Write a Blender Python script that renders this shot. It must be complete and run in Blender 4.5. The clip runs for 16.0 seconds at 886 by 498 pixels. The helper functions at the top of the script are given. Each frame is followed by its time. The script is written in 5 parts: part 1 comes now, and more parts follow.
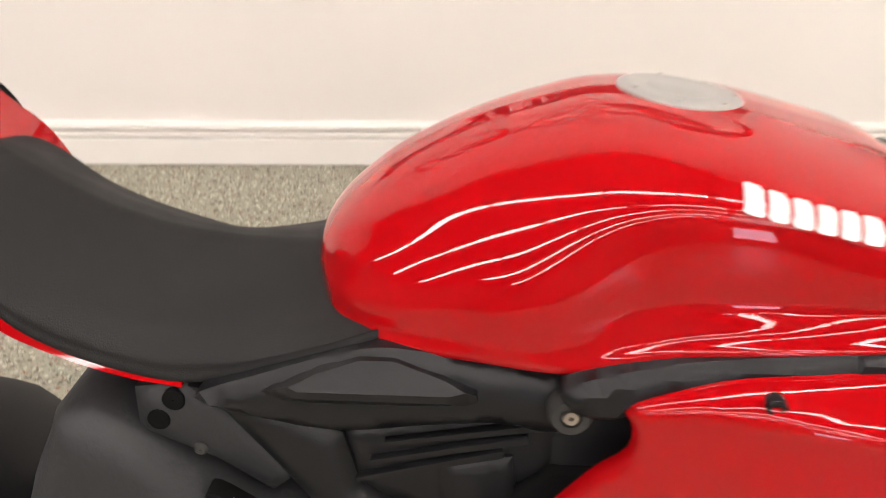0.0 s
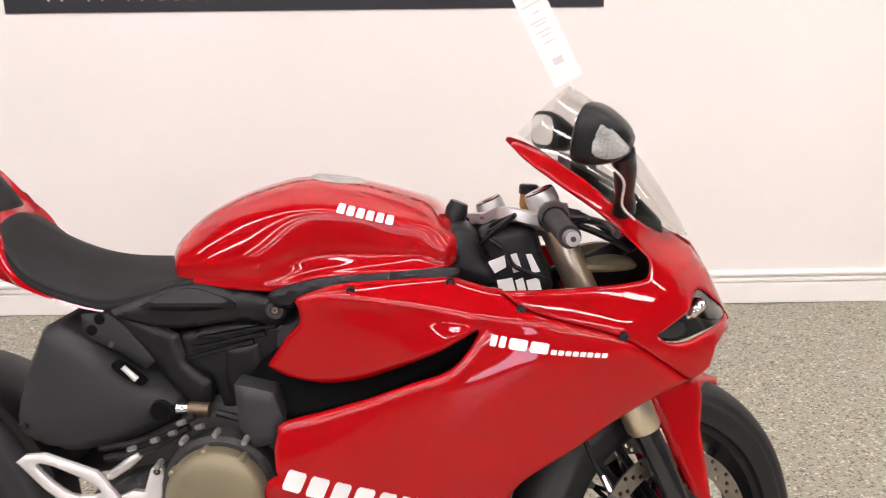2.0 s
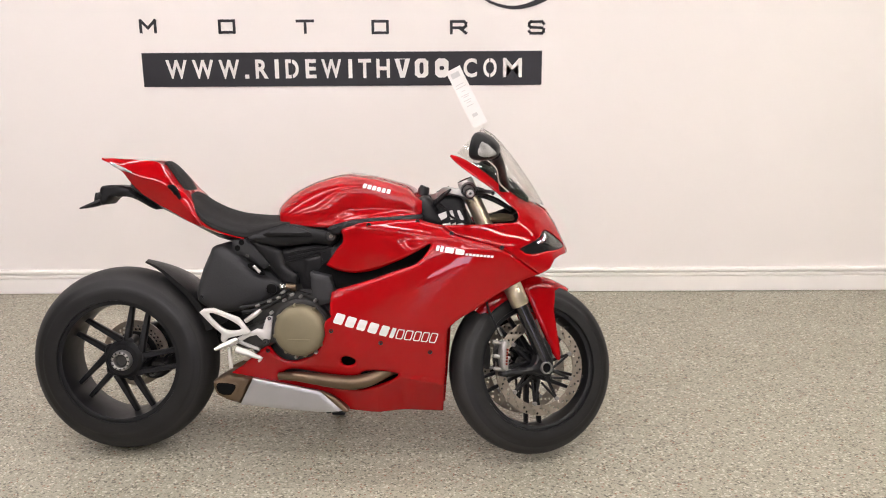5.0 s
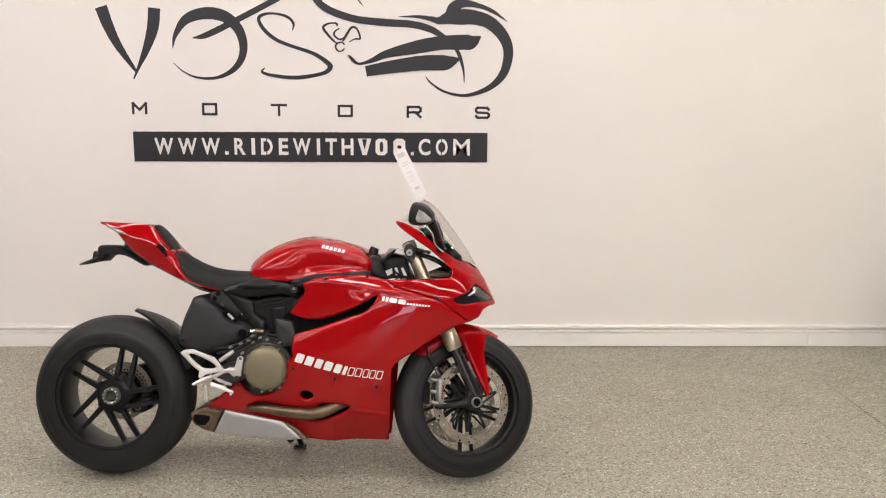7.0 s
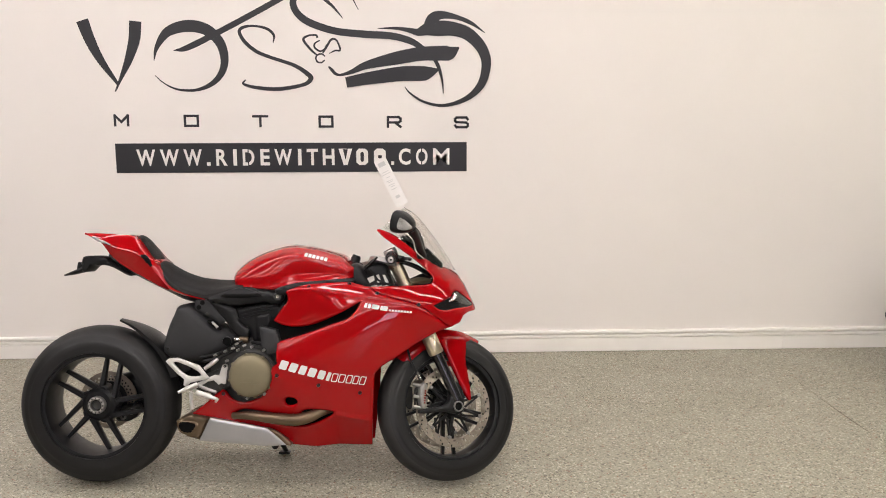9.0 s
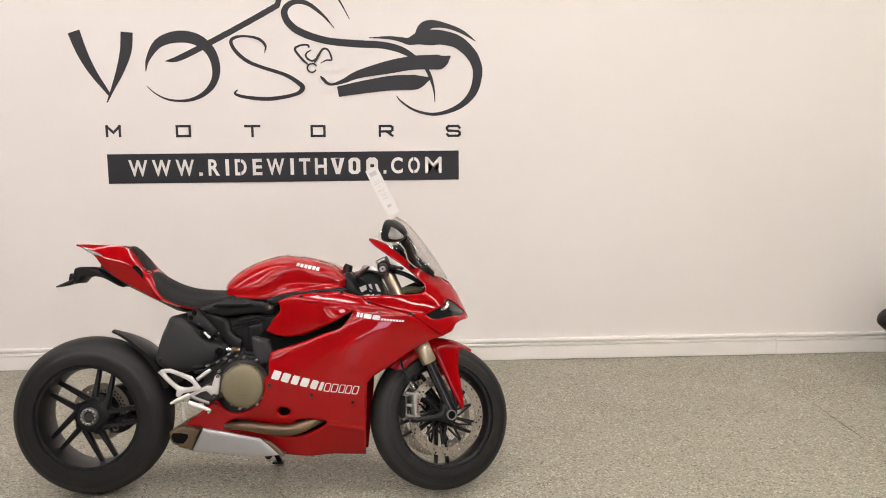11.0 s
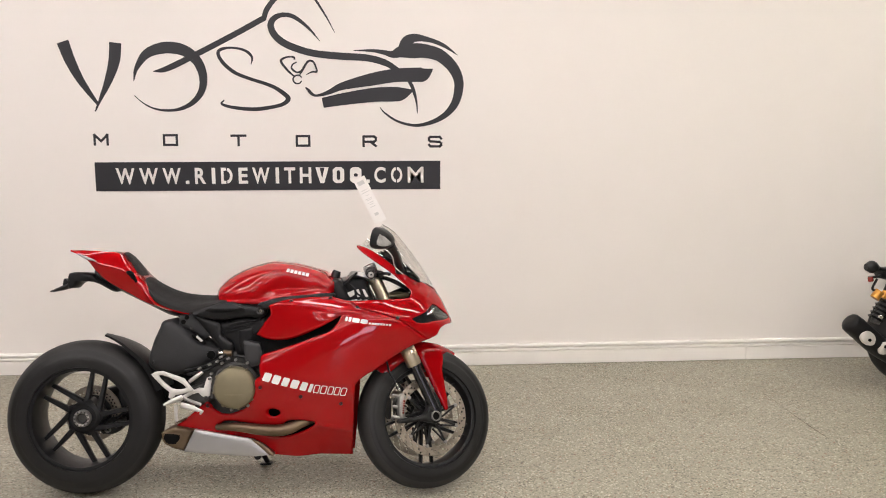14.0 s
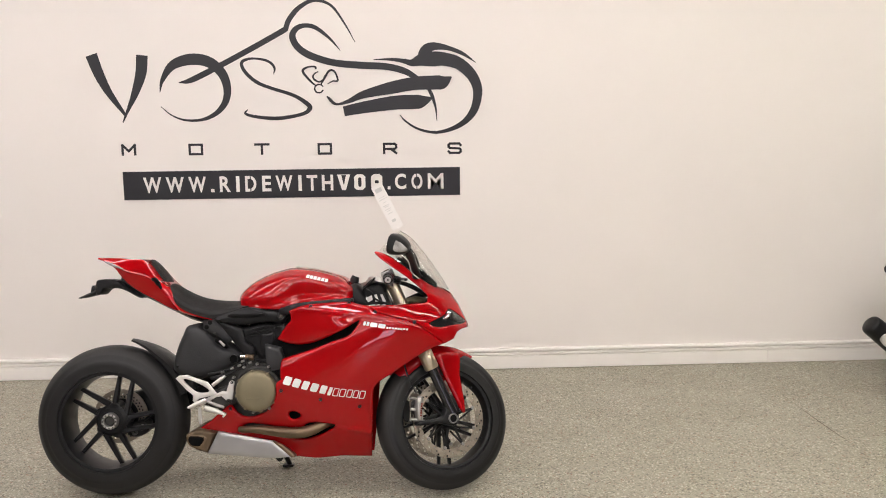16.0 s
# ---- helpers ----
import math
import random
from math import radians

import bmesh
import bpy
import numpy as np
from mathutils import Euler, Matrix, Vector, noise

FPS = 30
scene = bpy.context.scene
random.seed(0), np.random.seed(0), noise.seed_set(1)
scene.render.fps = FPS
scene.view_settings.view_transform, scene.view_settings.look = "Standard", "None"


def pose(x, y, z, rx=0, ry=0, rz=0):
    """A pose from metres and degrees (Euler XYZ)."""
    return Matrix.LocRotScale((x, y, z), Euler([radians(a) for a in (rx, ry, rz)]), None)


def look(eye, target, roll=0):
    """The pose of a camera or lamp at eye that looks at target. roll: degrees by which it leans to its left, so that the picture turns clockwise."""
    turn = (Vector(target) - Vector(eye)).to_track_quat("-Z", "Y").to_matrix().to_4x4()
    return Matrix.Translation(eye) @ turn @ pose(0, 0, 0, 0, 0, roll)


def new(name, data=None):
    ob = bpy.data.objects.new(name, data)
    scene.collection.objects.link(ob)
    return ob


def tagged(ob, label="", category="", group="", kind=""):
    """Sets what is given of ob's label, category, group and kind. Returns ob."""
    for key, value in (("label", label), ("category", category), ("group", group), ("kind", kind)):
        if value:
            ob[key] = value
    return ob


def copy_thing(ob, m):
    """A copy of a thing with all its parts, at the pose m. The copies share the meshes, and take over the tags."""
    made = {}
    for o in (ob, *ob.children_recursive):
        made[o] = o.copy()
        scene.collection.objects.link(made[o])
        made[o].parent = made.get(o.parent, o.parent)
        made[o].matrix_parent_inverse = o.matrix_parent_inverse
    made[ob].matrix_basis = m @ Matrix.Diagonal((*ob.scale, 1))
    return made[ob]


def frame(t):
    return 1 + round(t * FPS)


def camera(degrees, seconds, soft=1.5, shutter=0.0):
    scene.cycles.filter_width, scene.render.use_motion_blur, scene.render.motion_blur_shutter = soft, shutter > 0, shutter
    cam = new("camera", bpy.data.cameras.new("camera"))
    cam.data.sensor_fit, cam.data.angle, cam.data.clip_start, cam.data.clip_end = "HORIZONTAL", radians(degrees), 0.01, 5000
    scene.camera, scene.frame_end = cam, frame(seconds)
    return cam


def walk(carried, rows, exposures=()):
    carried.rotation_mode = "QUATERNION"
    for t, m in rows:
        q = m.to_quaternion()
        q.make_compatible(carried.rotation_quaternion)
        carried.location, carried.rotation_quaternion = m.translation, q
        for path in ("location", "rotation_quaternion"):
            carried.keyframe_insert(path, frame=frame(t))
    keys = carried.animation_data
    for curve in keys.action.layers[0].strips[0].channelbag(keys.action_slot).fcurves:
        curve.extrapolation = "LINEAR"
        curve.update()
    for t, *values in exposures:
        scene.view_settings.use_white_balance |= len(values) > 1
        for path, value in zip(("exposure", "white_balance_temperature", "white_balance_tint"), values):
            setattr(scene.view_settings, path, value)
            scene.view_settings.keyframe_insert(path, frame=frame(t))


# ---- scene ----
cam = camera(52.0, 16.0, soft=1.0, shutter=0.5)
PATH = [
    (0, (-0.029, -0.558, 1.264), (-0.047, 1.104, 0.15), -0.1),
    (0.2, (0.005, -0.625, 1.278), (-0.023, 1.093, 0.254), -1.2),
    (0.5, (0.046, -0.738, 1.297), (0.056, 1.054, 0.408), -2.7),
    (0.7, (0.08, -0.804, 1.318), (0.13, 0.999, 0.453), -2.5),
    (1, (0.157, -0.924, 1.346), (0.175, 0.912, 0.554), -2.0),
    (1.2, (0.225, -1.029, 1.341), (0.169, 0.813, 0.564), -1.4),
    (1.5, (0.295, -1.177, 1.366), (0.258, 0.666, 0.59), -0.3),
    (2, (0.312, -1.453, 1.386), (0.344, 0.431, 0.716), -0.6),
    (2.2, (0.306, -1.564, 1.409), (0.33, 0.329, 0.765), -0.7),
    (2.5, (0.336, -1.716, 1.431), (0.324, 0.194, 0.838), -1.7),
    (2.8, (0.406, -1.878, 1.424), (0.358, 0.037, 0.85), -1.5),
    (3, (0.45, -1.992, 1.428), (0.38, -0.087, 0.822), -0.9),
    (3.5, (0.478, -2.246, 1.447), (0.352, -0.343, 0.843), -2.2),
    (3.7, (0.467, -2.358, 1.451), (0.358, -0.452, 0.857), -2.4),
    (5.8, (0.441, -3.228, 1.602), (0.475, -1.283, 1.136), -0.0),
    (6, (0.453, -3.281, 1.607), (0.479, -1.331, 1.165), -0.8),
    (6.5, (0.538, -3.438, 1.606), (0.555, -1.476, 1.216), 0.2),
    (7, (0.572, -3.541, 1.613), (0.61, -1.577, 1.239), 0.3),
    (7.5, (0.582, -3.596, 1.621), (0.632, -1.621, 1.308), 0.3),
    (8, (0.586, -3.624, 1.63), (0.623, -1.647, 1.33), -0.5),
    (8.5, (0.581, -3.621, 1.618), (0.643, -1.65, 1.281), -0.3),
    (9, (0.573, -3.611, 1.615), (0.652, -1.644, 1.262), -0.1),
    (11.5, (0.589, -3.617, 1.622), (0.68, -1.647, 1.29), -0.5),
    (12, (0.591, -3.61, 1.619), (0.684, -1.639, 1.292), -0.3),
    (12.5, (0.582, -3.623, 1.616), (0.689, -1.651, 1.297), -0.1),
    (13, (0.571, -3.657, 1.625), (0.704, -1.686, 1.31), -0.1),
    (13.5, (0.543, -3.702, 1.636), (0.7, -1.734, 1.317), -0.0),
    (14, (0.529, -3.754, 1.635), (0.678, -1.785, 1.318), 0.0),
    (14.5, (0.545, -3.791, 1.643), (0.662, -1.819, 1.334), -0.1),
    (15, (0.565, -3.809, 1.642), (0.653, -1.833, 1.343), -0.2),
    (15.5, (0.574, -3.819, 1.645), (0.654, -1.843, 1.342), -0.5),
    (16, (0.582, -3.827, 1.65), (0.666, -1.852, 1.343), -0.7),
]
EXPOSURES = [(0.0, 0.46, 6600, 10), (0.5, 0.48, 6350, 15), (1.0, 0.40, 6280, 15), (2.0, 0.42, 6280, 15), (3.5, 0.30, 6320, 14), (6.0, 0.19, 6380, 12), (6.6, 0.03, 6450, 11), (16.0, 0.02, 6470, 11)]
walk(cam, [(t, look(eye, target, roll)) for t, eye, target, roll in PATH], EXPOSURES)

# ---- light ----
world = bpy.data.worlds.new("World")
scene.world = world
world.use_nodes = True
world.node_tree.nodes["Background"].inputs["Color"].default_value = (0.9, 0.95, 1.0, 1)
world.node_tree.nodes["Background"].inputs["Strength"].default_value = 0.15
LAMP_POWER = 20.2
LAMP_TINT = (1.0, 0.933, 0.914)

# ---- room, metres ----
WALL_Y = 1.772
X0, X1, Y0, CEIL = -5.0, 7.5, -8.0, 3.3

# ---- materials ----


def material(name, base, rough, metal=0.0, coat=0.0, var=0.12, scale=30.0, bump=0.0, bump_scale=300.0, rough_var=0.1,
             emit=None, strength=0.0, transmission=0.0, ior=1.45, alpha=1.0, spec=0.5):
    m = bpy.data.materials.new(name)
    m.use_nodes = True
    nt = m.node_tree
    b = nt.nodes["Principled BSDF"]
    b.inputs["Metallic"].default_value = metal
    b.inputs["Coat Weight"].default_value = coat
    b.inputs["Coat Roughness"].default_value = 0.02
    b.inputs["Transmission Weight"].default_value = transmission
    b.inputs["IOR"].default_value = ior
    b.inputs["Alpha"].default_value = alpha
    b.inputs["Specular IOR Level"].default_value = spec
    tc = nt.nodes.new("ShaderNodeTexCoord")
    n1 = nt.nodes.new("ShaderNodeTexNoise")
    n1.inputs["Scale"].default_value = scale
    n1.inputs["Detail"].default_value = 6
    n2 = nt.nodes.new("ShaderNodeTexNoise")
    n2.inputs["Scale"].default_value = scale * 0.13
    n2.inputs["Detail"].default_value = 3
    for n in (n1, n2):
        nt.links.new(tc.outputs["Object"], n.inputs["Vector"])
    add = nt.nodes.new("ShaderNodeMath")
    add.operation = "ADD"
    nt.links.new(n1.outputs["Fac"], add.inputs[0])
    nt.links.new(n2.outputs["Fac"], add.inputs[1])
    ramp = nt.nodes.new("ShaderNodeMapRange")
    ramp.inputs["From Min"].default_value = 0.6
    ramp.inputs["From Max"].default_value = 1.4
    ramp.inputs["To Min"].default_value = 1 - var
    ramp.inputs["To Max"].default_value = 1 + var
    nt.links.new(add.outputs[0], ramp.inputs["Value"])
    mul = nt.nodes.new("ShaderNodeVectorMath")
    mul.operation = "SCALE"
    mul.inputs[0].default_value = base
    nt.links.new(ramp.outputs["Result"], mul.inputs["Scale"])
    nt.links.new(mul.outputs["Vector"], b.inputs["Base Color"])
    rr = nt.nodes.new("ShaderNodeMapRange")
    rr.inputs["From Min"].default_value = 0.3
    rr.inputs["From Max"].default_value = 0.7
    rr.inputs["To Min"].default_value = max(rough * (1 - rough_var), 0.0)
    rr.inputs["To Max"].default_value = min(rough * (1 + rough_var), 1.0)
    nt.links.new(n1.outputs["Fac"], rr.inputs["Value"])
    nt.links.new(rr.outputs["Result"], b.inputs["Roughness"])
    if bump:
        n3 = nt.nodes.new("ShaderNodeTexNoise")
        n3.inputs["Scale"].default_value = bump_scale
        n3.inputs["Detail"].default_value = 4
        nt.links.new(tc.outputs["Object"], n3.inputs["Vector"])
        bp = nt.nodes.new("ShaderNodeBump")
        bp.inputs["Strength"].default_value = bump
        bp.inputs["Distance"].default_value = 0.002
        nt.links.new(n3.outputs["Fac"], bp.inputs["Height"])
        nt.links.new(bp.outputs["Normal"], b.inputs["Normal"])
    if emit:
        b.inputs["Emission Color"].default_value = (*emit, 1)
        b.inputs["Emission Strength"].default_value = strength
    return m


def flake_floor():
    """Grey epoxy with scattered light and dark vinyl flakes under a clear coat."""
    m = material("flake_floor", (0.325, 0.305, 0.235), 0.45, coat=0.12, var=0.07, scale=3.0, rough_var=0.25, spec=0.35)
    nt = m.node_tree
    b = nt.nodes["Principled BSDF"]
    base = b.inputs["Base Color"].links[0].from_socket
    tc = nt.nodes.new("ShaderNodeTexCoord")
    last = base
    for size, share, colour in ((190.0, 0.34, (0.228, 0.217, 0.166)), (230.0, 0.32, (0.352, 0.333, 0.265)),
                                (140.0, 0.10, (0.140, 0.130, 0.101)), (150.0, 0.09, (0.52, 0.49, 0.405)), (170.0, 0.02, (0.24, 0.12, 0.075))):
        v = nt.nodes.new("ShaderNodeTexVoronoi")
        v.inputs["Scale"].default_value = size
        mp = nt.nodes.new("ShaderNodeMapping")
        mp.inputs["Location"].default_value = (size * 0.37, size * 0.11, 0)
        nt.links.new(tc.outputs["Object"], mp.inputs["Vector"])
        nt.links.new(mp.outputs["Vector"], v.inputs["Vector"])
        sep = nt.nodes.new("ShaderNodeSeparateColor")
        nt.links.new(v.outputs["Color"], sep.inputs["Color"])
        lt = nt.nodes.new("ShaderNodeMath")
        lt.operation = "LESS_THAN"
        lt.inputs[1].default_value = share
        nt.links.new(sep.outputs["Red"], lt.inputs[0])
        mx = nt.nodes.new("ShaderNodeMix")
        mx.data_type = "RGBA"
        mx.inputs["B"].default_value = (*colour, 1)
        for s in mx.inputs:
            if s.name == "A" and s.type == "RGBA":
                nt.links.new(last, s)
            if s.name == "B" and s.type == "RGBA":
                s.default_value = (*colour, 1)
        nt.links.new(lt.outputs[0], mx.inputs["Factor"])
        last = [s for s in mx.outputs if s.type == "RGBA"][0]
    nt.links.new(last, b.inputs["Base Color"])
    return m


M_WALL = material("wall_paint", (0.82, 0.775, 0.735), 0.75, var=0.02, scale=2.0, bump=0.12, bump_scale=260)
M_TRIM = material("trim_paint", (0.88, 0.845, 0.80), 0.4, var=0.03, scale=6)
# unseen walls and ceiling: dark colours so the red paint reflects a dim room
M_UNSEEN_DARK = material("unseen_dark_wall", (0.13, 0.125, 0.12), 0.8, var=0.05, scale=3.0)
M_CEIL = material("unseen_dark_ceiling", (0.14, 0.135, 0.13), 0.9, var=0.04, scale=20, bump=0.3, bump_scale=120)
M_FLOOR = flake_floor()
M_VINYL = material("black_vinyl", (0.022, 0.022, 0.026), 0.45, var=0.1, scale=8)
M_VINYL_WHITE = material("white_vinyl", (0.8, 0.77, 0.73), 0.5, var=0.04, scale=8)
M_RED = material("red_paint", (0.362, 0.0014, 0.0035), 0.45, spec=0.0, coat=1.0, var=0.04, scale=6, rough_var=0.1)
M_RED.node_tree.nodes["Principled BSDF"].inputs["Coat IOR"].default_value = 1.45
M_WHITE_DECAL = material("white_decal", (0.82, 0.8, 0.78), 0.35, coat=0.6, var=0.03)
M_PLASTIC = material("black_plastic", (0.009, 0.009, 0.0098), 0.36, spec=0.32, var=0.15, scale=60, bump=0.10, bump_scale=900)
M_DEFLECT = material("grey_plastic", (0.024, 0.0245, 0.026), 0.55, var=0.12, scale=50, bump=0.25, bump_scale=900)
M_SHIELD = material("matt_heat_shield", (0.019, 0.0193, 0.0208), 0.62, var=0.25, scale=14, bump=0.35, bump_scale=160)
M_SIDEWALL = material("tyre_sidewall", (0.0115, 0.0112, 0.0113), 0.42, spec=0.4, var=0.2, scale=30, bump=0.15, bump_scale=400)
M_CRACK = material("floor_crack", (0.13, 0.10, 0.07), 0.8, var=0.3)
M_GLOSSBLACK = material("gloss_black", (0.012, 0.012, 0.013), 0.15, coat=0.5, var=0.1)
M_SEAT = material("seat_vinyl", (0.012, 0.0117, 0.0117), 0.6, spec=0.27, var=0.12, scale=25, bump=0.3, bump_scale=700)
M_RUBBER = material("tyre_rubber", (0.0225, 0.0217, 0.0214), 0.62, spec=0.42, var=0.2, scale=18, bump=0.3, bump_scale=250)
M_WHEEL = material("satin_black_metal", (0.010, 0.010, 0.011), 0.38, metal=0.1, spec=0.35, var=0.1, scale=30)
M_ENGINE = material("engine_cast", (0.05, 0.049, 0.047), 0.55, metal=0.5, var=0.2, scale=40, bump=0.3, bump_scale=300)
M_TAN = material("bronze_cover", (0.215, 0.185, 0.115), 0.5, metal=0.45, var=0.1, scale=30, bump=0.15, bump_scale=500)
M_CAP = material("satin_cap", (0.50, 0.49, 0.47), 0.45, metal=0.7, var=0.08, scale=60)
M_YOKE = material("machined_yoke", (0.55, 0.54, 0.52), 0.34, metal=0.6, var=0.1, scale=50)
M_ALU = material("brushed_alu", (0.72, 0.7, 0.67), 0.32, metal=0.9, var=0.08, scale=60)
M_ALU_PAINT = material("silver_paint", (0.66, 0.64, 0.61), 0.42, metal=0.4, var=0.06, scale=30)
M_CHROME = material("bright_metal", (0.8, 0.78, 0.75), 0.12, metal=1.0, var=0.05)
M_STEEL = material("disc_steel", (0.40, 0.35, 0.29), 0.35, metal=0.95, var=0.15, scale=80)
M_CALIPER = material("cast_caliper", (0.36, 0.35, 0.33), 0.4, metal=0.75, var=0.15, scale=70)
M_GOLD = material("bronze_fork", (0.70, 0.61, 0.46), 0.3, metal=0.9, var=0.08, scale=40)
M_HEADER = material("heat_stained_steel", (0.175, 0.125, 0.08), 0.38, metal=0.85, var=0.3, scale=14)
M_SILENCER = material("satin_titanium", (0.45, 0.445, 0.44), 0.40, metal=0.8, var=0.06, scale=20)
# near-black that stands for the shade inside openings and recesses
M_CAVITY_SHADE = material("cavity_shade", (0.004, 0.004, 0.004), 0.8, var=0.2, spec=0.1)
M_SCREEN = material("clear_screen", (0.9, 0.9, 0.88), 0.015, var=0.01, rough_var=0.0, transmission=1.0, ior=1.45)
M_LENS = material("clear_lens", (0.46, 0.45, 0.43), 0.15, var=0.35, scale=260, transmission=0.35, ior=1.45, bump=1.0, bump_scale=180)
M_MIRROR = material("mirror_glass", (0.85, 0.86, 0.85), 0.02, metal=1.0, var=0.01, rough_var=0.0)
M_AMBER = material("amber_fluid", (0.32, 0.16, 0.05), 0.2, var=0.1, coat=0.5)
M_PAPER = material("tag_card", (0.8, 0.77, 0.74), 0.6, var=0.03)
M_INK = material("grey_ink", (0.58, 0.57, 0.55), 0.6, var=0.1)
M_ORANGE = material("gold_reservoir", (0.55, 0.26, 0.05), 0.35, metal=0.6)
M_LAMP = material("lamp_diffuser", (0.9, 0.9, 0.9), 0.6, emit=LAMP_TINT, strength=LAMP_POWER)
M_LAMP_WARM = material("warm_lamp_diffuser", (0.9, 0.9, 0.9), 0.6, emit=(1.0, 0.945, 0.85), strength=LAMP_POWER)
M_SKYGLASS = material("daylit_glass", (0.5, 0.5, 0.5), 0.1, emit=(0.84, 0.78, 1.0), strength=6.0)
M_REDLENS = material("red_lens", (0.25, 0.03, 0.02), 0.2, coat=0.5)

# ---- building helpers ----


def finish(bm, name, mat, parent=None, label="", smooth=40.0, normals=True):
    if normals:
        bmesh.ops.recalc_face_normals(bm, faces=bm.faces)
    me = bpy.data.meshes.new(name)
    bm.to_mesh(me)
    bm.free()
    me.materials.append(mat)
    me.polygons.foreach_set("use_smooth", [smooth > 0] * len(me.polygons))
    if smooth > 0:
        me.set_sharp_from_angle(angle=radians(smooth))
    ob = new(name, me)
    if parent is not None:
        ob.parent = parent
    if label:
        ob["label"] = label
    return ob


def part(name, bm, mat, parent, label="", smooth=40.0):
    return finish(bm, name, mat, parent, label, smooth)


def empty(name, m, label, category, group=""):
    e = new(name)
    e.matrix_world = m
    return tagged(e, label, category, group)


def spline(pts, n=6, closed=False):
    """Catmull-Rom through tuples of any length."""
    p = np.array(pts, float)
    k = len(p)
    out = []
    for i in range(k if closed else k - 1):
        if closed:
            a, b, c, d = p[(i - 1) % k], p[i], p[(i + 1) % k], p[(i + 2) % k]
        else:
            b, c = p[i], p[i + 1]
            a = p[i - 1] if i else 2 * b - c
            d = p[i + 2] if i + 2 < k else 2 * c - b
        for j in range(n):
            t = j / n
            out.append(0.5 * (2 * b + (c - a) * t + (2 * a - 5 * b + 4 * c - d) * t * t + (3 * b - a - 3 * c + d) * t ** 3))
    if not closed:
        out.append(p[-1])
    return np.array(out)


def resample(poly, step):
    """A closed polyline cut into even steps; its corners stay."""
    out = []
    k = len(poly)
    for i in range(k):
        a, b = np.array(poly[i], float), np.array(poly[(i + 1) % k], float)
        n = max(1, int(round(np.linalg.norm(b - a) / step)))
        for j in range(n):
            out.append(a + (b - a) * j / n)
    return np.array(out)


def within(loops, p):
    hit = np.zeros(len(p), bool)
    for loop in loops:
        q = np.roll(loop, -1, axis=0)
        for (x1, z1), (x2, z2) in zip(loop, q):
            if z1 == z2:
                continue
            c = ((z1 > p[:, 1]) != (z2 > p[:, 1])) & (p[:, 0] < (x2 - x1) * (p[:, 1] - z1) / (z2 - z1) + x1)
            hit ^= c
    return hit


def edge_distance(loops, p):
    best = np.full(len(p), 1e9)
    for loop in loops:
        q = np.roll(loop, -1, axis=0)
        for a, b in zip(loop, q):
            d = b - a
            t = np.clip(((p - a) @ d) / max(d @ d, 1e-12), 0, 1)
            best = np.minimum(best, np.linalg.norm(p - a - t[:, None] * d, axis=1))
    return best


def fill(loops, step, rims=()):
    """Triangles inside closed outlines (the first the outer one, the rest holes): places, faces, distance to the edge.
    rims: distances from the edge at which rows of places follow it, for clean rounded edges."""
    from mathutils.geometry import delaunay_2d_cdt
    loops = [resample(l, step) for l in loops]
    lo, hi = loops[0].min(0), loops[0].max(0)
    gx, gz = np.meshgrid(np.arange(lo[0], hi[0], step), np.arange(lo[1], hi[1], step * 0.87))
    gx = gx + (np.arange(gx.shape[0]) % 2)[:, None] * step * 0.5
    g = np.stack([gx.ravel(), gz.ravel()], 1)
    g = g[within(loops, g)]
    if len(g):
        g = g[edge_distance(loops, g) > (max(rims) if rims else 0) + step * 0.55]
    for d in rims:
        for l in loops:
            along = np.roll(l, -1, axis=0) - np.roll(l, 1, axis=0)
            side = np.stack([-along[:, 1], along[:, 0]], 1) / np.maximum(np.linalg.norm(along, axis=1), 1e-9)[:, None]
            for way in (d, -d):
                row = l + side * way
                row = row[within(loops, row)]
                if len(row):
                    g = np.concatenate([g, row[edge_distance(loops, row) > d * 0.93]])
    verts = [Vector(v) for l in loops for v in l]
    edges, at = [], 0
    for l in loops:
        edges += [(at + i, at + (i + 1) % len(l)) for i in range(len(l))]
        at += len(l)
    verts += [Vector(v) for v in g]
    out = delaunay_2d_cdt(verts, edges, [], 0, 1e-5)
    v = np.array([tuple(a) for a in out[0]])
    f = [t for t in out[2]]
    mid = np.array([v[list(t)].mean(0) for t in f])
    keep = within(loops, mid)
    return v, [t for t, k in zip(f, keep) if k], edge_distance(loops, v)


def sheet(loops, front, back, step=0.01, m=None, rims=()):
    """A solid skin over outlines in the x-z plane: front(x, z, d) and back(x, z, d) give y; d is the distance to the edge."""
    v, faces, d = fill(loops, step, rims)
    bm = bmesh.new()
    a = [bm.verts.new((x, front(x, z, e), z)) for (x, z), e in zip(v, d)]
    b = [bm.verts.new((x, back(x, z, e), z)) for (x, z), e in zip(v, d)]
    seen = {}
    for t in faces:
        bm.faces.new([a[i] for i in t])
        bm.faces.new([b[i] for i in reversed(t)])
        for i in range(len(t)):
            e = (t[i], t[(i + 1) % len(t)])
            seen[tuple(sorted(e))] = None if tuple(sorted(e)) in seen else e
    for e in seen.values():
        if e:
            bm.faces.new((a[e[1]], a[e[0]], b[e[0]], b[e[1]]))
    loose = [w for w in bm.verts if not w.link_faces]
    bmesh.ops.delete(bm, geom=loose, context="VERTS")
    if m is not None:
        bm.transform(m)
    return bm


def roundoff(d, r):
    """How far a rounded edge of radius r falls back at distance d from it."""
    return 0.0 if d >= r else r - math.sqrt(max(r * r - (r - d) ** 2, 0))


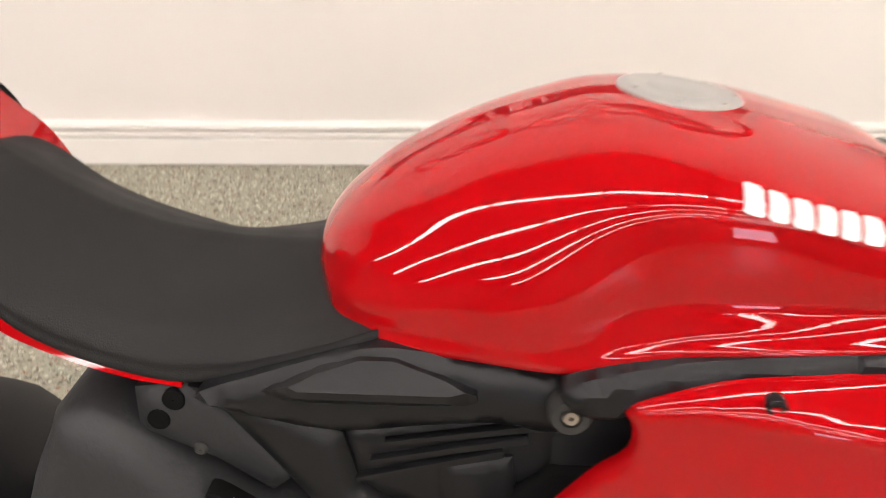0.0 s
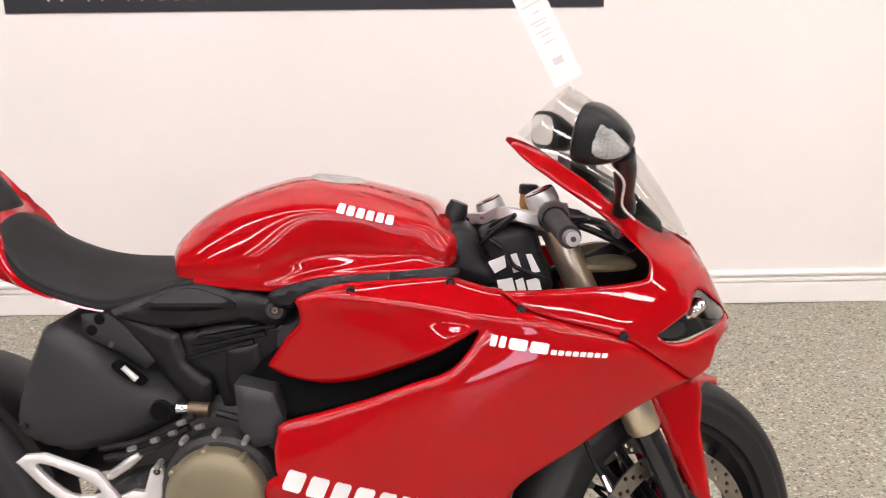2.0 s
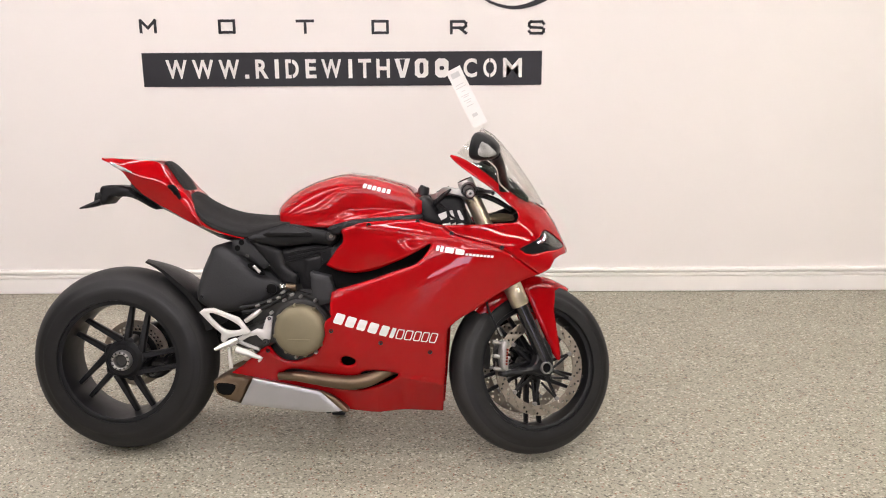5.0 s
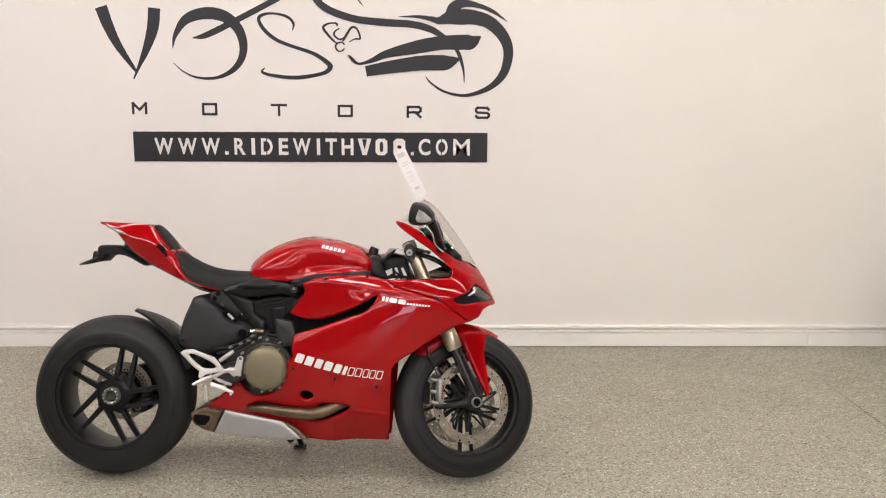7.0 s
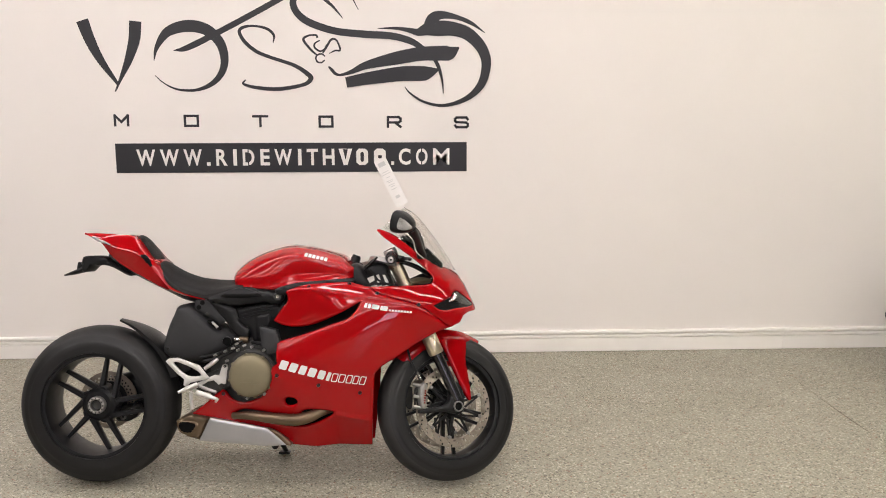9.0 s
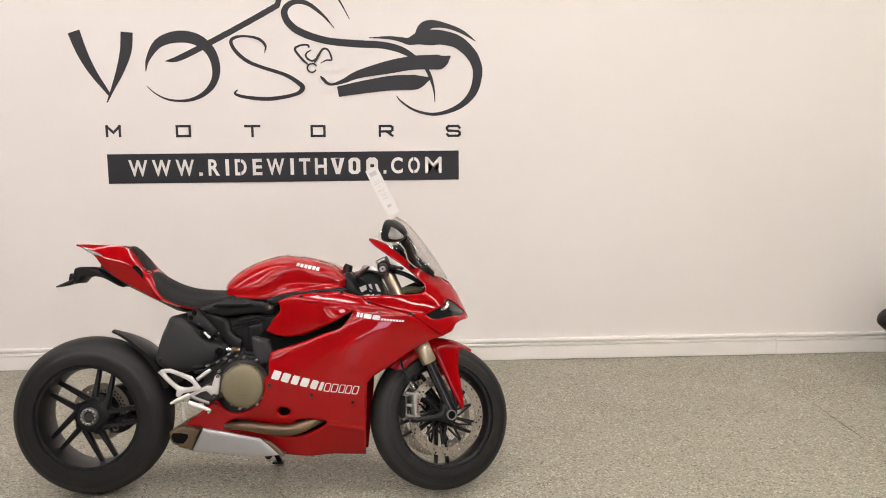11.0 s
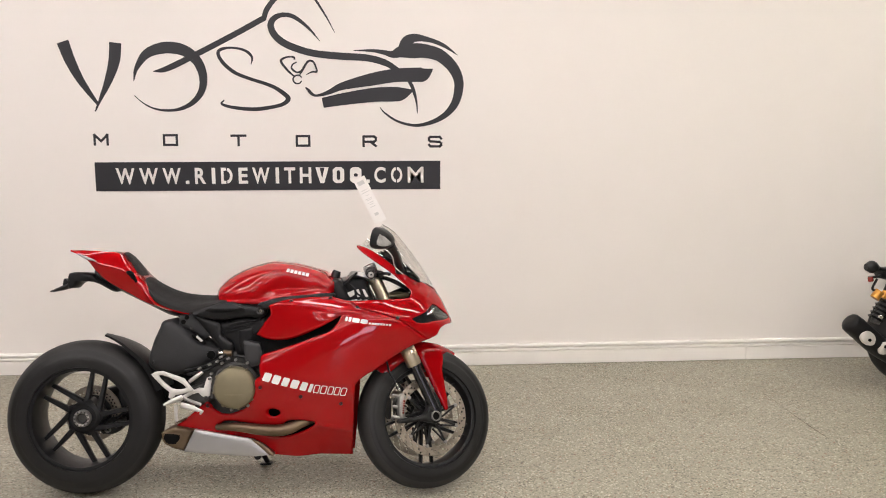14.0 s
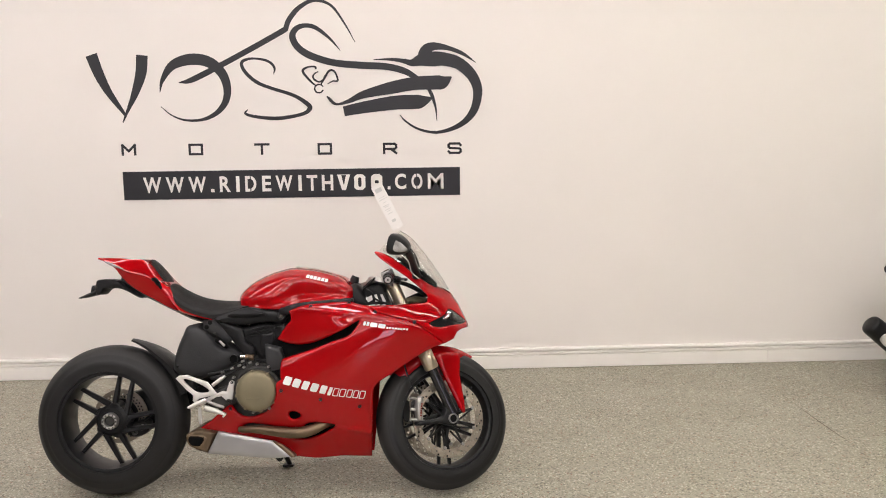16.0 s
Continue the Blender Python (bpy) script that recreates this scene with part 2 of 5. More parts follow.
def puff(outline, y_out, y_in, r=0.012, dome=0.0, reach=0.05, holes=(), step=0.009, smooth=True, m=None):
    """A cast or moulded plate: an outline with rounded edges and a slight dome. y_out is the outer face, y_in the back."""
    s = 1 if y_in > y_out else -1
    pts = spline(outline, 4, True) if smooth else np.array(outline)
    loops = [pts] + [spline(h, 4, True) for h in holes]
    rr = min(r, abs(y_in - y_out) * 0.95)
    return sheet(loops, lambda x, z, d: y_out + s * roundoff(d, rr) + s * dome * (1 - min(d / reach, 1)) ** 2,
                 lambda x, z, d: y_in, step, m)


def loft(rings, cap=True, m=None):
    bm = bmesh.new()
    vs = [[bm.verts.new(tuple(p)) for p in ring] for ring in rings]
    n = len(rings[0])
    for r0, r1 in zip(vs, vs[1:]):
        for i in range(n):
            bm.faces.new((r0[i], r0[(i + 1) % n], r1[(i + 1) % n], r1[i]))
    if cap:
        bm.faces.new(vs[0])
        bm.faces.new(list(reversed(vs[-1])))
    if m is not None:
        bm.transform(m)
    return bm


def tube(points, radii, seg=12, squash=1.0, n=5, m=None, into=None):
    """A round rod along a smooth line; radii one or one a point. squash flattens it across."""
    if not hasattr(radii, "__len__"):
        radii = [radii] * len(points)
    p = spline([(*a, r) for a, r in zip(points, radii)], n)
    rings = []
    up = Vector((0.02, 1, 0.03)).normalized()
    for i in range(len(p)):
        a, b = p[max(i - 1, 0)][:3], p[min(i + 1, len(p) - 1)][:3]
        t = Vector(b - a).normalized()
        u = (up - t * up.dot(t))
        if u.length < 0.1:
            u = Vector((1, 0, 0)) - t * t.x
        u.normalize()
        w = t.cross(u)
        c, r = Vector(p[i][:3]), p[i][3]
        rings.append([c + u * (math.cos(k * math.tau / seg) * r * squash) + w * (math.sin(k * math.tau / seg) * r) for k in range(seg)])
    bm = loft(rings, True, m)
    return join(into, bm) if into is not None else bm


def join(bm, other):
    me = bpy.data.meshes.new("joined")
    other.to_mesh(me)
    other.free()
    bm.from_mesh(me)
    bpy.data.meshes.remove(me)
    return bm


def lathe(profile, seg=48, centre=(0, 0, 0), a0=0.0, a1=math.tau, m=None, closed=True):
    """Turns a closed profile of (radius, y) about the y axis through centre."""
    bm = bmesh.new()
    whole = abs(a1 - a0 - math.tau) < 1e-6
    count = seg if whole else seg + 1
    cx, cy, cz = centre
    rings = []
    for k in range(count):
        a = a0 + (a1 - a0) * k / seg
        rings.append([bm.verts.new((cx + r * math.cos(a), cy + y, cz + r * math.sin(a))) for r, y in profile])
    n = len(profile)
    for k in range(seg):
        r0, r1 = rings[k], rings[(k + 1) % count]
        for i in range(n if closed else n - 1):
            bm.faces.new((r0[i], r0[(i + 1) % n], r1[(i + 1) % n], r1[i]))
    if not whole and closed:
        bm.faces.new(rings[0])
        bm.faces.new(list(reversed(rings[-1])))
    if m is not None:
        bm.transform(m)
    return bm


def disc(radius, y0, y1, centre, bevel=0.003, seg=40, hole=0.0, m=None):
    """A round boss or ring about the y axis, with its edge broken."""
    b = min(bevel, abs(y1 - y0) * 0.45)
    s = 1 if y1 > y0 else -1
    prof = [(max(hole, 0.0005), y0), (radius - b, y0), (radius, y0 + s * b), (radius, y1 - s * b), (radius - b, y1), (max(hole, 0.0005), y1)]
    return lathe(prof, seg, centre, m=m)


def block(x0, x1, y0, y1, z0, z1, bevel=0.004, m=None, segments=2):
    bm = bmesh.new()
    bmesh.ops.create_cube(bm, size=1, matrix=Matrix.LocRotScale(((x0 + x1) / 2, (y0 + y1) / 2, (z0 + z1) / 2), None, (x1 - x0, y1 - y0, z1 - z0)))
    if bevel:
        bmesh.ops.bevel(bm, geom=bm.edges[:], offset=bevel, segments=segments, affect="EDGES", profile=0.5)
    if m is not None:
        bm.transform(m)
    return bm


def beam(a, b, w0, h0, w1, h1, side=(0, 1, 0), m=None):
    """A tapered bar with broken corners from a to b: w across, h along the side vector."""
    a, b = Vector(a), Vector(b)
    t = (b - a).normalized()
    u = Vector(side)
    u = (u - t * u.dot(t)).normalized()
    w = t.cross(u)
    rings = []
    for c, ww, hh in ((a, w0, h0), (b, w1, h1)):
        k = 0.7
        rings.append([c + w * (ww / 2 * x) + u * (hh / 2 * y) for x, y in ((1, k), (k, 1), (-k, 1), (-1, k), (-1, -k), (-k, -1), (k, -1), (1, -k))])
    return loft(rings, True, m)


def lettering(text, x, z, width, height, y, mat, parent, name="letter", thick=0.0015, bold=0.0):
    """One word or sign of the built-in font, fitted to a width and height, its face towards -y."""
    cu = bpy.data.curves.new(name, "FONT")
    cu.body = text
    cu.extrude = thick / 2
    cu.resolution_u = 4
    cu.offset = bold
    tmp = bpy.data.objects.new(name, cu)
    scene.collection.objects.link(tmp)
    bpy.context.view_layer.update()
    me = bpy.data.meshes.new_from_object(tmp.evaluated_get(bpy.context.evaluated_depsgraph_get()))
    bpy.data.objects.remove(tmp)
    co = np.array([v.co[:] for v in me.vertices])
    lo, hi = co.min(0), co.max(0)
    for v in me.vertices:
        a = (v.co.x - lo[0]) / (hi[0] - lo[0])
        b = (v.co.y - lo[1]) / (hi[1] - lo[1])
        v.co = (x + a * width, y - v.co.z, z + b * height)
    me.materials.clear()
    me.materials.append(mat)
    ob = new(name, me)
    ob.parent = parent
    return ob


def screw(parent, x, y, z, r=0.006, mat=None, m=None):
    """A small socket screw with its head towards -y."""
    prof = [(0.0005, -0.001), (r * 0.45, -0.001), (r * 0.5, -0.004), (r * 0.85, -0.004), (r, -0.002), (r, 0.006), (0.0005, 0.006)]
    return part("screw", lathe(prof, 12, (x, y, z), m=m), mat or M_PLASTIC, parent)


# ---- the room ----
def slab(name, x0, x1, y0, y1, z0, z1, mat, label, category="wall", bevel=0.0):
    return tagged(finish(block(x0, x1, y0, y1, z0, z1, bevel), name, mat, smooth=0), label, category, kind="structure")


floor = slab("floor", X0 - 0.2, X1 + 0.2, Y0 - 0.2, WALL_Y + 0.2, -0.12, 0.0, M_FLOOR, "grey speckled epoxy flake floor of a showroom", "floor")
slab("wall_north", X0, X1, WALL_Y, WALL_Y + 0.15, 0, CEIL, M_WALL, "plain cream painted showroom wall behind the motorcycle")
# out of view: side walls and ceiling, dark only to hold reflections down
slab("wall_west", X0 - 0.15, X0, Y0, WALL_Y + 0.15, 0, CEIL, M_UNSEEN_DARK, "unseen side wall, coloured dark to keep reflections dim")
slab("wall_east", X1, X1 + 0.15, Y0, WALL_Y + 0.15, 0, CEIL, M_UNSEEN_DARK, "unseen side wall, coloured dark to keep reflections dim")
slab("ceiling", X0, X1, Y0, WALL_Y, CEIL, CEIL + 0.12, M_CEIL, "unseen showroom ceiling, coloured dark to keep reflections dim", "ceiling")
part("crack", tube([(2.731, 1.12, .0), (2.734, .80, .0003), (2.737, .62, .0005), (2.744, .47, .0006), (2.751, .36, .0)], [.0006, .0011, .0016, .0016, .0006], 6), M_CRACK, floor)
# the unseen wall behind the camera, darkened for dim reflections, with one glazed opening
WX0, WX1, WZ0, WZ1 = 0.75, 1.75, 0.3, 1.8
ws = empty("wall_south", Matrix.Identity(4), "unseen wall with a glazed opening, coloured dark to keep reflections dim", "wall")
ws["kind"] = "structure"
for x0, x1, z0, z1 in ((X0, WX0, 0, CEIL), (WX1, X1, 0, CEIL), (WX0, WX1, WZ1, CEIL), (WX0, WX1, 0, WZ0)):
    part("wall_section", block(x0, x1, Y0 - 0.15, Y0, z0, z1, 0), M_UNSEEN_DARK, ws, smooth=0)
win = empty("window_1", Matrix.Identity(4), "tall daylit window in a white frame", "window")
win["kind"] = "structure"
part("pane", block(WX0, WX1, Y0 - 0.1, Y0 - 0.09, WZ0, WZ1, 0), M_SKYGLASS, win, smooth=0)
for x in (WX0 + 0.03, WX1 - 0.03):
    part("window_frame", block(x - 0.03, x + 0.03, Y0 - 0.08, Y0 - 0.02, WZ0, WZ1, 0.004), M_TRIM, win, smooth=0)


def baseboard(x0, x1, name):
    """A skirting with a stepped, rounded top moulding."""
    prof = [(0, 0.003), (0.015, 0.003), (0.016, 0.005), (0.016, 0.084), (0.0145, 0.0855), (0.003, 0.086), (0.003, 0.0925), (0.0155, 0.093), (0.017, 0.094), (0.017, 0.104), (0.015, 0.107), (0.003, 0.1085),
            (0.003, 0.1145), (0.016, 0.1155), (0.021, 0.119), (0.021, 0.127), (0.018, 0.132), (0.008, 0.135), (0, 0.1355)]
    bm = loft([[(x, WALL_Y - d, z) for d, z in prof] for x in (x0, x1)])
    return tagged(finish(bm, name, M_TRIM, smooth=25), "white painted moulded skirting board along the wall", "baseboard", kind="structure")


baseboard(X0, 2.902, "baseboard")
baseboard(2.9045, X1, "baseboard")


def ceiling_light(glow):
    e = empty("ceiling_light", Matrix.Identity(4), "white fluorescent batten light on the ceiling", "ceiling light", "ceiling lights in rows")
    part("frame", block(-0.62, 0.62, -0.1, 0.1, -0.05, 0.0, 0.006), M_TRIM, e, smooth=0)
    part("diffuser", block(-0.6, 0.6, -0.075, 0.075, -0.085, -0.05, 0.01), glow, e, smooth=0)
    return e


rows = (0.2, -1.5, -3.2, -4.9, -6.6)
for glow, xs in ((M_LAMP, (-3.9, -2.6, -1.3, 0.0, 1.3)), (M_LAMP_WARM, (2.6, 3.9, 5.2))):
    spots = [(x, y) for y in rows for x in xs]
    first = ceiling_light(glow)
    first.matrix_world = Matrix.Translation((*spots[0], CEIL))
    for x, y in spots[1:]:
        copy_thing(first, Matrix.Translation((x, y, CEIL)))

# ---- lettering and drawing on the wall ----
STROKES = {
    "v_left": [(-1.259, 1.987, 0.0699), (-1.223, 1.878, 0.0612), (-1.170, 1.765, 0.0437), (-1.079, 1.627, 0.0157)],
    "v_right": [(-0.961, 1.982, 0.0682), (-0.974, 1.876, 0.0647), (-1.015, 1.760, 0.0437), (-1.063, 1.660, 0.0192), (-1.098, 1.587, 0.0070)],
    "ring": [(-0.868, 1.762, 0.0035), (-0.849, 1.835, 0.0245), (-0.784, 1.921, 0.0525), (-0.676, 1.955, 0.0664), (-0.569, 1.938, 0.0647), (-0.495, 1.873, 0.0560), (-0.467, 1.783, 0.0472), (-0.483, 1.699, 0.0385), (-0.543, 1.632, 0.0280), (-0.633, 1.596, 0.0175), (-0.737, 1.598, 0.0122), (-0.813, 1.631, 0.0070), (-0.868, 1.679, 0.0035)],
    "arm": [(-0.753, 1.818, 0.0052), (-0.668, 1.837, 0.0332), (-0.469, 1.934, 0.0332), (-0.264, 2.040, 0.0332), (-0.103, 2.127, 0.0332)],
    "screen_arc": [(-0.107, 2.119, 0.0304), (-0.081, 2.184, 0.0304), (-0.018, 2.253, 0.0269), (0.070, 2.292, 0.0203), (0.169, 2.262, 0.0154), (0.247, 2.156, 0.0105), (0.306, 2.047, 0.0035)],
    "s_curve": [(-0.186, 1.861, 0.0035), (-0.181, 1.904, 0.0140), (-0.220, 1.941, 0.0157), (-0.294, 1.956, 0.0122), (-0.354, 1.948, 0.0175), (-0.376, 1.922, 0.0192), (-0.348, 1.868, 0.0210), (-0.286, 1.815, 0.0210), (-0.206, 1.781, 0.0192), (-0.072, 1.736, 0.0210), (0.004, 1.688, 0.0262), (0.024, 1.658, 0.0280), (-0.021, 1.624, 0.0210), (-0.165, 1.600, 0.0227), (-0.297, 1.610, 0.0192), (-0.364, 1.630, 0.0140), (-0.350, 1.654, 0.0052)],
    "tank_loop": [(0.217, 1.998, 0.0035), (0.154, 2.071, 0.0157), (0.072, 2.134, 0.0245), (0.005, 2.146, 0.0262), (-0.046, 2.125, 0.0332), (-0.066, 2.082, 0.0385), (-0.039, 2.023, 0.0402), (0.033, 1.972, 0.0420), (0.171, 1.928, 0.0402), (0.340, 1.910, 0.0420), (0.489, 1.901, 0.0402), (0.598, 1.874, 0.0385), (0.679, 1.828, 0.0280)],
    "tail_line": [(0.415, 1.943, 0.0035), (0.524, 1.943, 0.0175), (0.599, 1.932, 0.0280), (0.646, 1.922, 0.0420), (0.701, 1.938, 0.0699), (0.769, 1.943, 0.0874), (0.838, 1.942, 0.0804), (0.926, 1.917, 0.0734), (0.998, 1.856, 0.0664), (1.036, 1.788, 0.0595), (1.042, 1.720, 0.0542), (1.018, 1.632, 0.0472), (0.959, 1.564, 0.0350), (0.876, 1.521, 0.0245), (0.779, 1.503, 0.0175), (0.676, 1.526, 0.0140), (0.600, 1.574, 0.0105), (0.567, 1.612, 0.0035)],
    "fender_top": [(0.687, 1.945, 0.0280), (0.729, 1.995, 0.0629), (0.780, 2.018, 0.0472), (0.865, 2.007, 0.0280), (0.954, 1.973, 0.0210), (1.033, 1.919, 0.0035)],
    "swoosh_up": [(0.128, 1.728, 0.0070), (0.145, 1.711, 0.0175), (0.168, 1.687, 0.0175), (0.198, 1.680, 0.0140), (0.264, 1.699, 0.0262), (0.350, 1.736, 0.0455), (0.521, 1.775, 0.0734), (0.662, 1.799, 0.0787), (0.782, 1.803, 0.0839), (0.833, 1.806, 0.0769), (0.885, 1.836, 0.0070)],
    "swoosh_low": [(0.228, 1.637, 0.0595), (0.362, 1.661, 0.0717), (0.540, 1.685, 0.0839), (0.660, 1.688, 0.0857), (0.702, 1.692, 0.0734), (0.770, 1.712, 0.0070)],
    "strut": [(0.744, 1.767, 0.0210), (0.767, 1.719, 0.0210), (0.787, 1.644, 0.0112), (0.792, 1.573, 0.0035)],
    "loop_a": [(0.068, 1.889, 0.0105), (0.062, 1.904, 0.0105), (0.021, 1.903, 0.0105), (-0.010, 1.886, 0.0140), (-0.004, 1.863, 0.0140), (0.036, 1.816, 0.0122), (0.065, 1.792, 0.0070)],
    "loop_b": [(0.081, 1.876, 0.0052), (0.054, 1.859, 0.0087), (0.051, 1.836, 0.0105), (0.080, 1.815, 0.0105), (0.107, 1.825, 0.0105), (0.121, 1.852, 0.0070)],
    "loop_c": [(0.096, 1.802, 0.0070), (0.117, 1.835, 0.0122), (0.142, 1.875, 0.0122), (0.163, 1.883, 0.0122), (0.183, 1.868, 0.0105), (0.197, 1.821, 0.0105), (0.168, 1.818, 0.0087), (0.133, 1.801, 0.0035)],
    "loop_d": [(0.109, 1.785, 0.0070), (0.093, 1.798, 0.0084), (0.069, 1.795, 0.0091), (0.056, 1.775, 0.0091), (0.068, 1.753, 0.0091), (0.091, 1.751, 0.0084), (0.107, 1.765, 0.0070)],
}
VY = WALL_Y - 0.0015
mural = empty("wall_mural", Matrix.Identity(4), "black vinyl emblem of sweeping brush strokes on the cream wall", "wall decal")
for order, line in enumerate(STROKES.values()):
    p = spline(line, 7)
    bm = bmesh.new()
    front, rear = [], []
    for i in range(len(p)):
        a, b = p[max(i - 1, 0)], p[min(i + 1, len(p) - 1)]
        t = Vector((b[0] - a[0], b[1] - a[1]))
        if t.length < 1e-6:
            t = Vector((1, 0))
        t.normalize()
        w = max(p[i][2], 0.002) / 2
        for s in (1, -1):
            x, z = p[i][0] - s * t.y * w, p[i][1] + s * t.x * w
            front.append(bm.verts.new((x, VY - .0003 * order, z)))
            rear.append(bm.verts.new((x, WALL_Y + 0.001, z)))
    for i in range(len(p) - 1):
        a = 2 * i
        bm.faces.new((front[a], front[a + 1], front[a + 3], front[a + 2]))
        for s in (0, 1):
            bm.faces.new((front[a + s], front[a + 2 + s], rear[a + 2 + s], rear[a + s]))
    part("stroke", bm, M_VINYL, mural, smooth=0)

letters = empty("wall_lettering", Matrix.Identity(4), "widely spaced black capital letters on the cream wall", "lettering")
SQUARE = {"M": [[(0, 0), (0, 1), (.5, .35), (1, 1), (1, 0)]], "O": [[(0, 0), (0, 1), (1, 1), (1, 0), (0, 0)]], "T": [[(-.05, 1), (1.05, 1)], [(.5, 1), (.5, 0)]],
          "R": [[(0, 0), (0, 1), (.85, 1), (1, .86), (1, .6), (.85, .45), (0, .45)], [(.55, .45), (1, 0)]],
          "S": [[(1, .82), (.88, 1), (.12, 1), (0, .86), (0, .66), (.12, .53), (.88, .47), (1, .34), (1, .14), (.88, 0), (.12, 0), (0, .18)]]}
for i, (ch, x) in enumerate(zip("MOTORS", (-1.117, -.716, -.318, .063, .461, .856))):
    bm = bmesh.new()
    low = 1.388 - .0035 * i
    for line in SQUARE[ch]:
        for p, q in zip(line, line[1:]):
            d = Vector((.074 * (q[0] - p[0]), .057 * (q[1] - p[1]))).normalized() * .006
            join(bm, beam((x + .074 * p[0] + .006 - d.x, VY, low + .057 * p[1] + .006 - d.y), (x + .074 * q[0] + .006 + d.x, VY, low + .057 * q[1] + .006 + d.y), .014, .0016, .014, .0016))
    part("letter", bm, M_VINYL, letters, smooth=0)

banner = empty("wall_banner", Matrix.Identity(4), "long black banner strip with white stencil lettering on the wall", "banner")
part("strip", block(-1.119, 0.930, WALL_Y - 0.004, WALL_Y + 0.001, 1.1175, 1.2895, 0), M_VINYL, banner, smooth=0)
BY = WALL_Y - 0.0052
TEXT = "WWW.RIDEWITH###.COM"
SPANS = [(-0.999, -0.890), (-0.863, -0.754), (-0.727, -0.621), (-0.594, -0.573), (-0.539, -0.474), (-0.440, -0.419), (-0.385, -0.317), (-0.282, -0.227), (-0.200, -0.097), (-0.062, -0.042), (-0.011, 0.055), (0.082, 0.151), (0.179, 0.252), (0.279, 0.348), (0.383, 0.452), (0.484, 0.501), (0.529, 0.598), (0.630, 0.699), (0.731, 0.828)]
OCT = [(.25, 0), (.75, 0), (1, .16), (1, .84), (.75, 1), (.25, 1), (0, .84), (0, .16)]
BANNER_SHAPES = (([(.34, 0), (.66, 0), (1.05, 1), (-.05, 1)], [(.48, .36), (.52, .36), (.70, .97), (.30, .97)]),
                 (OCT, [(.5 + (u - .5) * .3, .5 + (v - .5) * .6) for u, v in OCT]), (OCT, [(.5 + (u - .5) * .34, .5 + (v - .5) * .2) for u, v in OCT]))
mark = 0
for c, (xa, xb) in zip(TEXT, SPANS):
    if c == ".":
        part("letter", block(xa, xb, BY, BY + 0.002, 1.158, 1.178, 0), M_VINYL_WHITE, banner, smooth=0)
    elif c == "#":
        w, zs = xb - xa, .096
        shape, slot = BANNER_SHAPES[mark]
        mark += 1
        loops = [np.array([(xa + w * u, 1.158 + zs * v) for u, v in l]) for l in (shape, slot) if l]
        part("letter", sheet(loops, lambda x, z, d: BY, lambda x, z, d: BY + .002, .02), M_VINYL_WHITE, banner, smooth=0)
    elif c == "I":
        part("letter", block(xa, xb, BY, BY + 0.002, 1.158, 1.254, 0), M_VINYL_WHITE, banner, smooth=0)
    else:
        lettering(c, xa, 1.158, xb - xa, 0.096, BY, M_VINYL_WHITE, banner, bold=0.008 if c == "M" else 0.026)
        if c in "OD":
            part("letter_gap", block((xa + xb) / 2 - 0.004, (xa + xb) / 2 + 0.002, BY - 0.0012, BY + 0.001, 1.157, 1.255, 0), M_VINYL, banner, smooth=0)

# ---- the red sport motorcycle: x forward, y to its left, z up, from the ground under its middle ----
LEAN_DEG, YAW_DEG = -7.73, -2.3
BIKE = Matrix.Translation((0.014, -0.015, 0.0)) @ pose(0, 0, 0, 0, 0, YAW_DEG) @ pose(0, 0, 0, LEAN_DEG, 0, 0) @ Matrix.Translation((0, -0.08, 0.6)) @ pose(0, 0, 0, -2.3, 0, 0) @ Matrix.Translation((0, 0.08, -0.6))
bike = empty("motorcycle", BIKE, "red full-fairing sport motorcycle leaning on its side stand", "motorcycle")

# half width of the body over its side view: x, z, half width
WIDTHS = [(.05, .70, .215), (.177, .816, .212), (.335, .830, .213), (.446, .791, .240), (.608, .747, .232), (.057, .474, .250), (.217, .434, .238),
          (.376, .400, .212), (.41, .46, .222), (.42, .148, .10), (.2, .14, .10), (0, .19, .12), (-.15, .28, .14), (-.3, .30, .14), (.3, .71, .258), (.2, .745, .240),
          (.45, .64, .250), (.3, .57, .257), (.06, .59, .248), (.25, .3, .19), (.42, .3, .17), (.05, .33, .19), (.735, .705, .172), (.834, .73, .09),
          (.68, .65, .192), (.6, .61, .21), (.68, .84, .155), (.6, .89, .16), (.45, 1.04, .105), (.55, .965, .135), (.76, .79, .125)]
WC = np.array(WIDTHS)


def thin_plate(c, lam=2e-4):
    n = len(c)
    d = np.hypot(c[:, None, 0] - c[None, :, 0], c[:, None, 1] - c[None, :, 1])
    k = np.where(d > 0, d * d * np.log(np.maximum(d, 1e-9)), 0) + lam * np.eye(n)
    q = np.column_stack([np.ones(n), c[:, 0], c[:, 1]])
    a = np.block([[k, q], [q.T, np.zeros((3, 3))]])
    return np.linalg.solve(a, np.concatenate([c[:, 2], np.zeros(3)]))


WS = thin_plate(WC)


def half_width(x, z):
    d2 = (WC[:, 0] - x) ** 2 + (WC[:, 1] - z) ** 2
    k = 0.5 * d2 * np.log(np.maximum(d2, 1e-12))
    return float(k @ WS[:len(WC)] + WS[len(WC)] + WS[len(WC) + 1] * x + WS[len(WC) + 2] * z)


RIDGE = np.array([(.84, .70), (.835, .717), (.822, .754), (.793, .814), (.760, .859), (.722, .885), (.70, .90)])


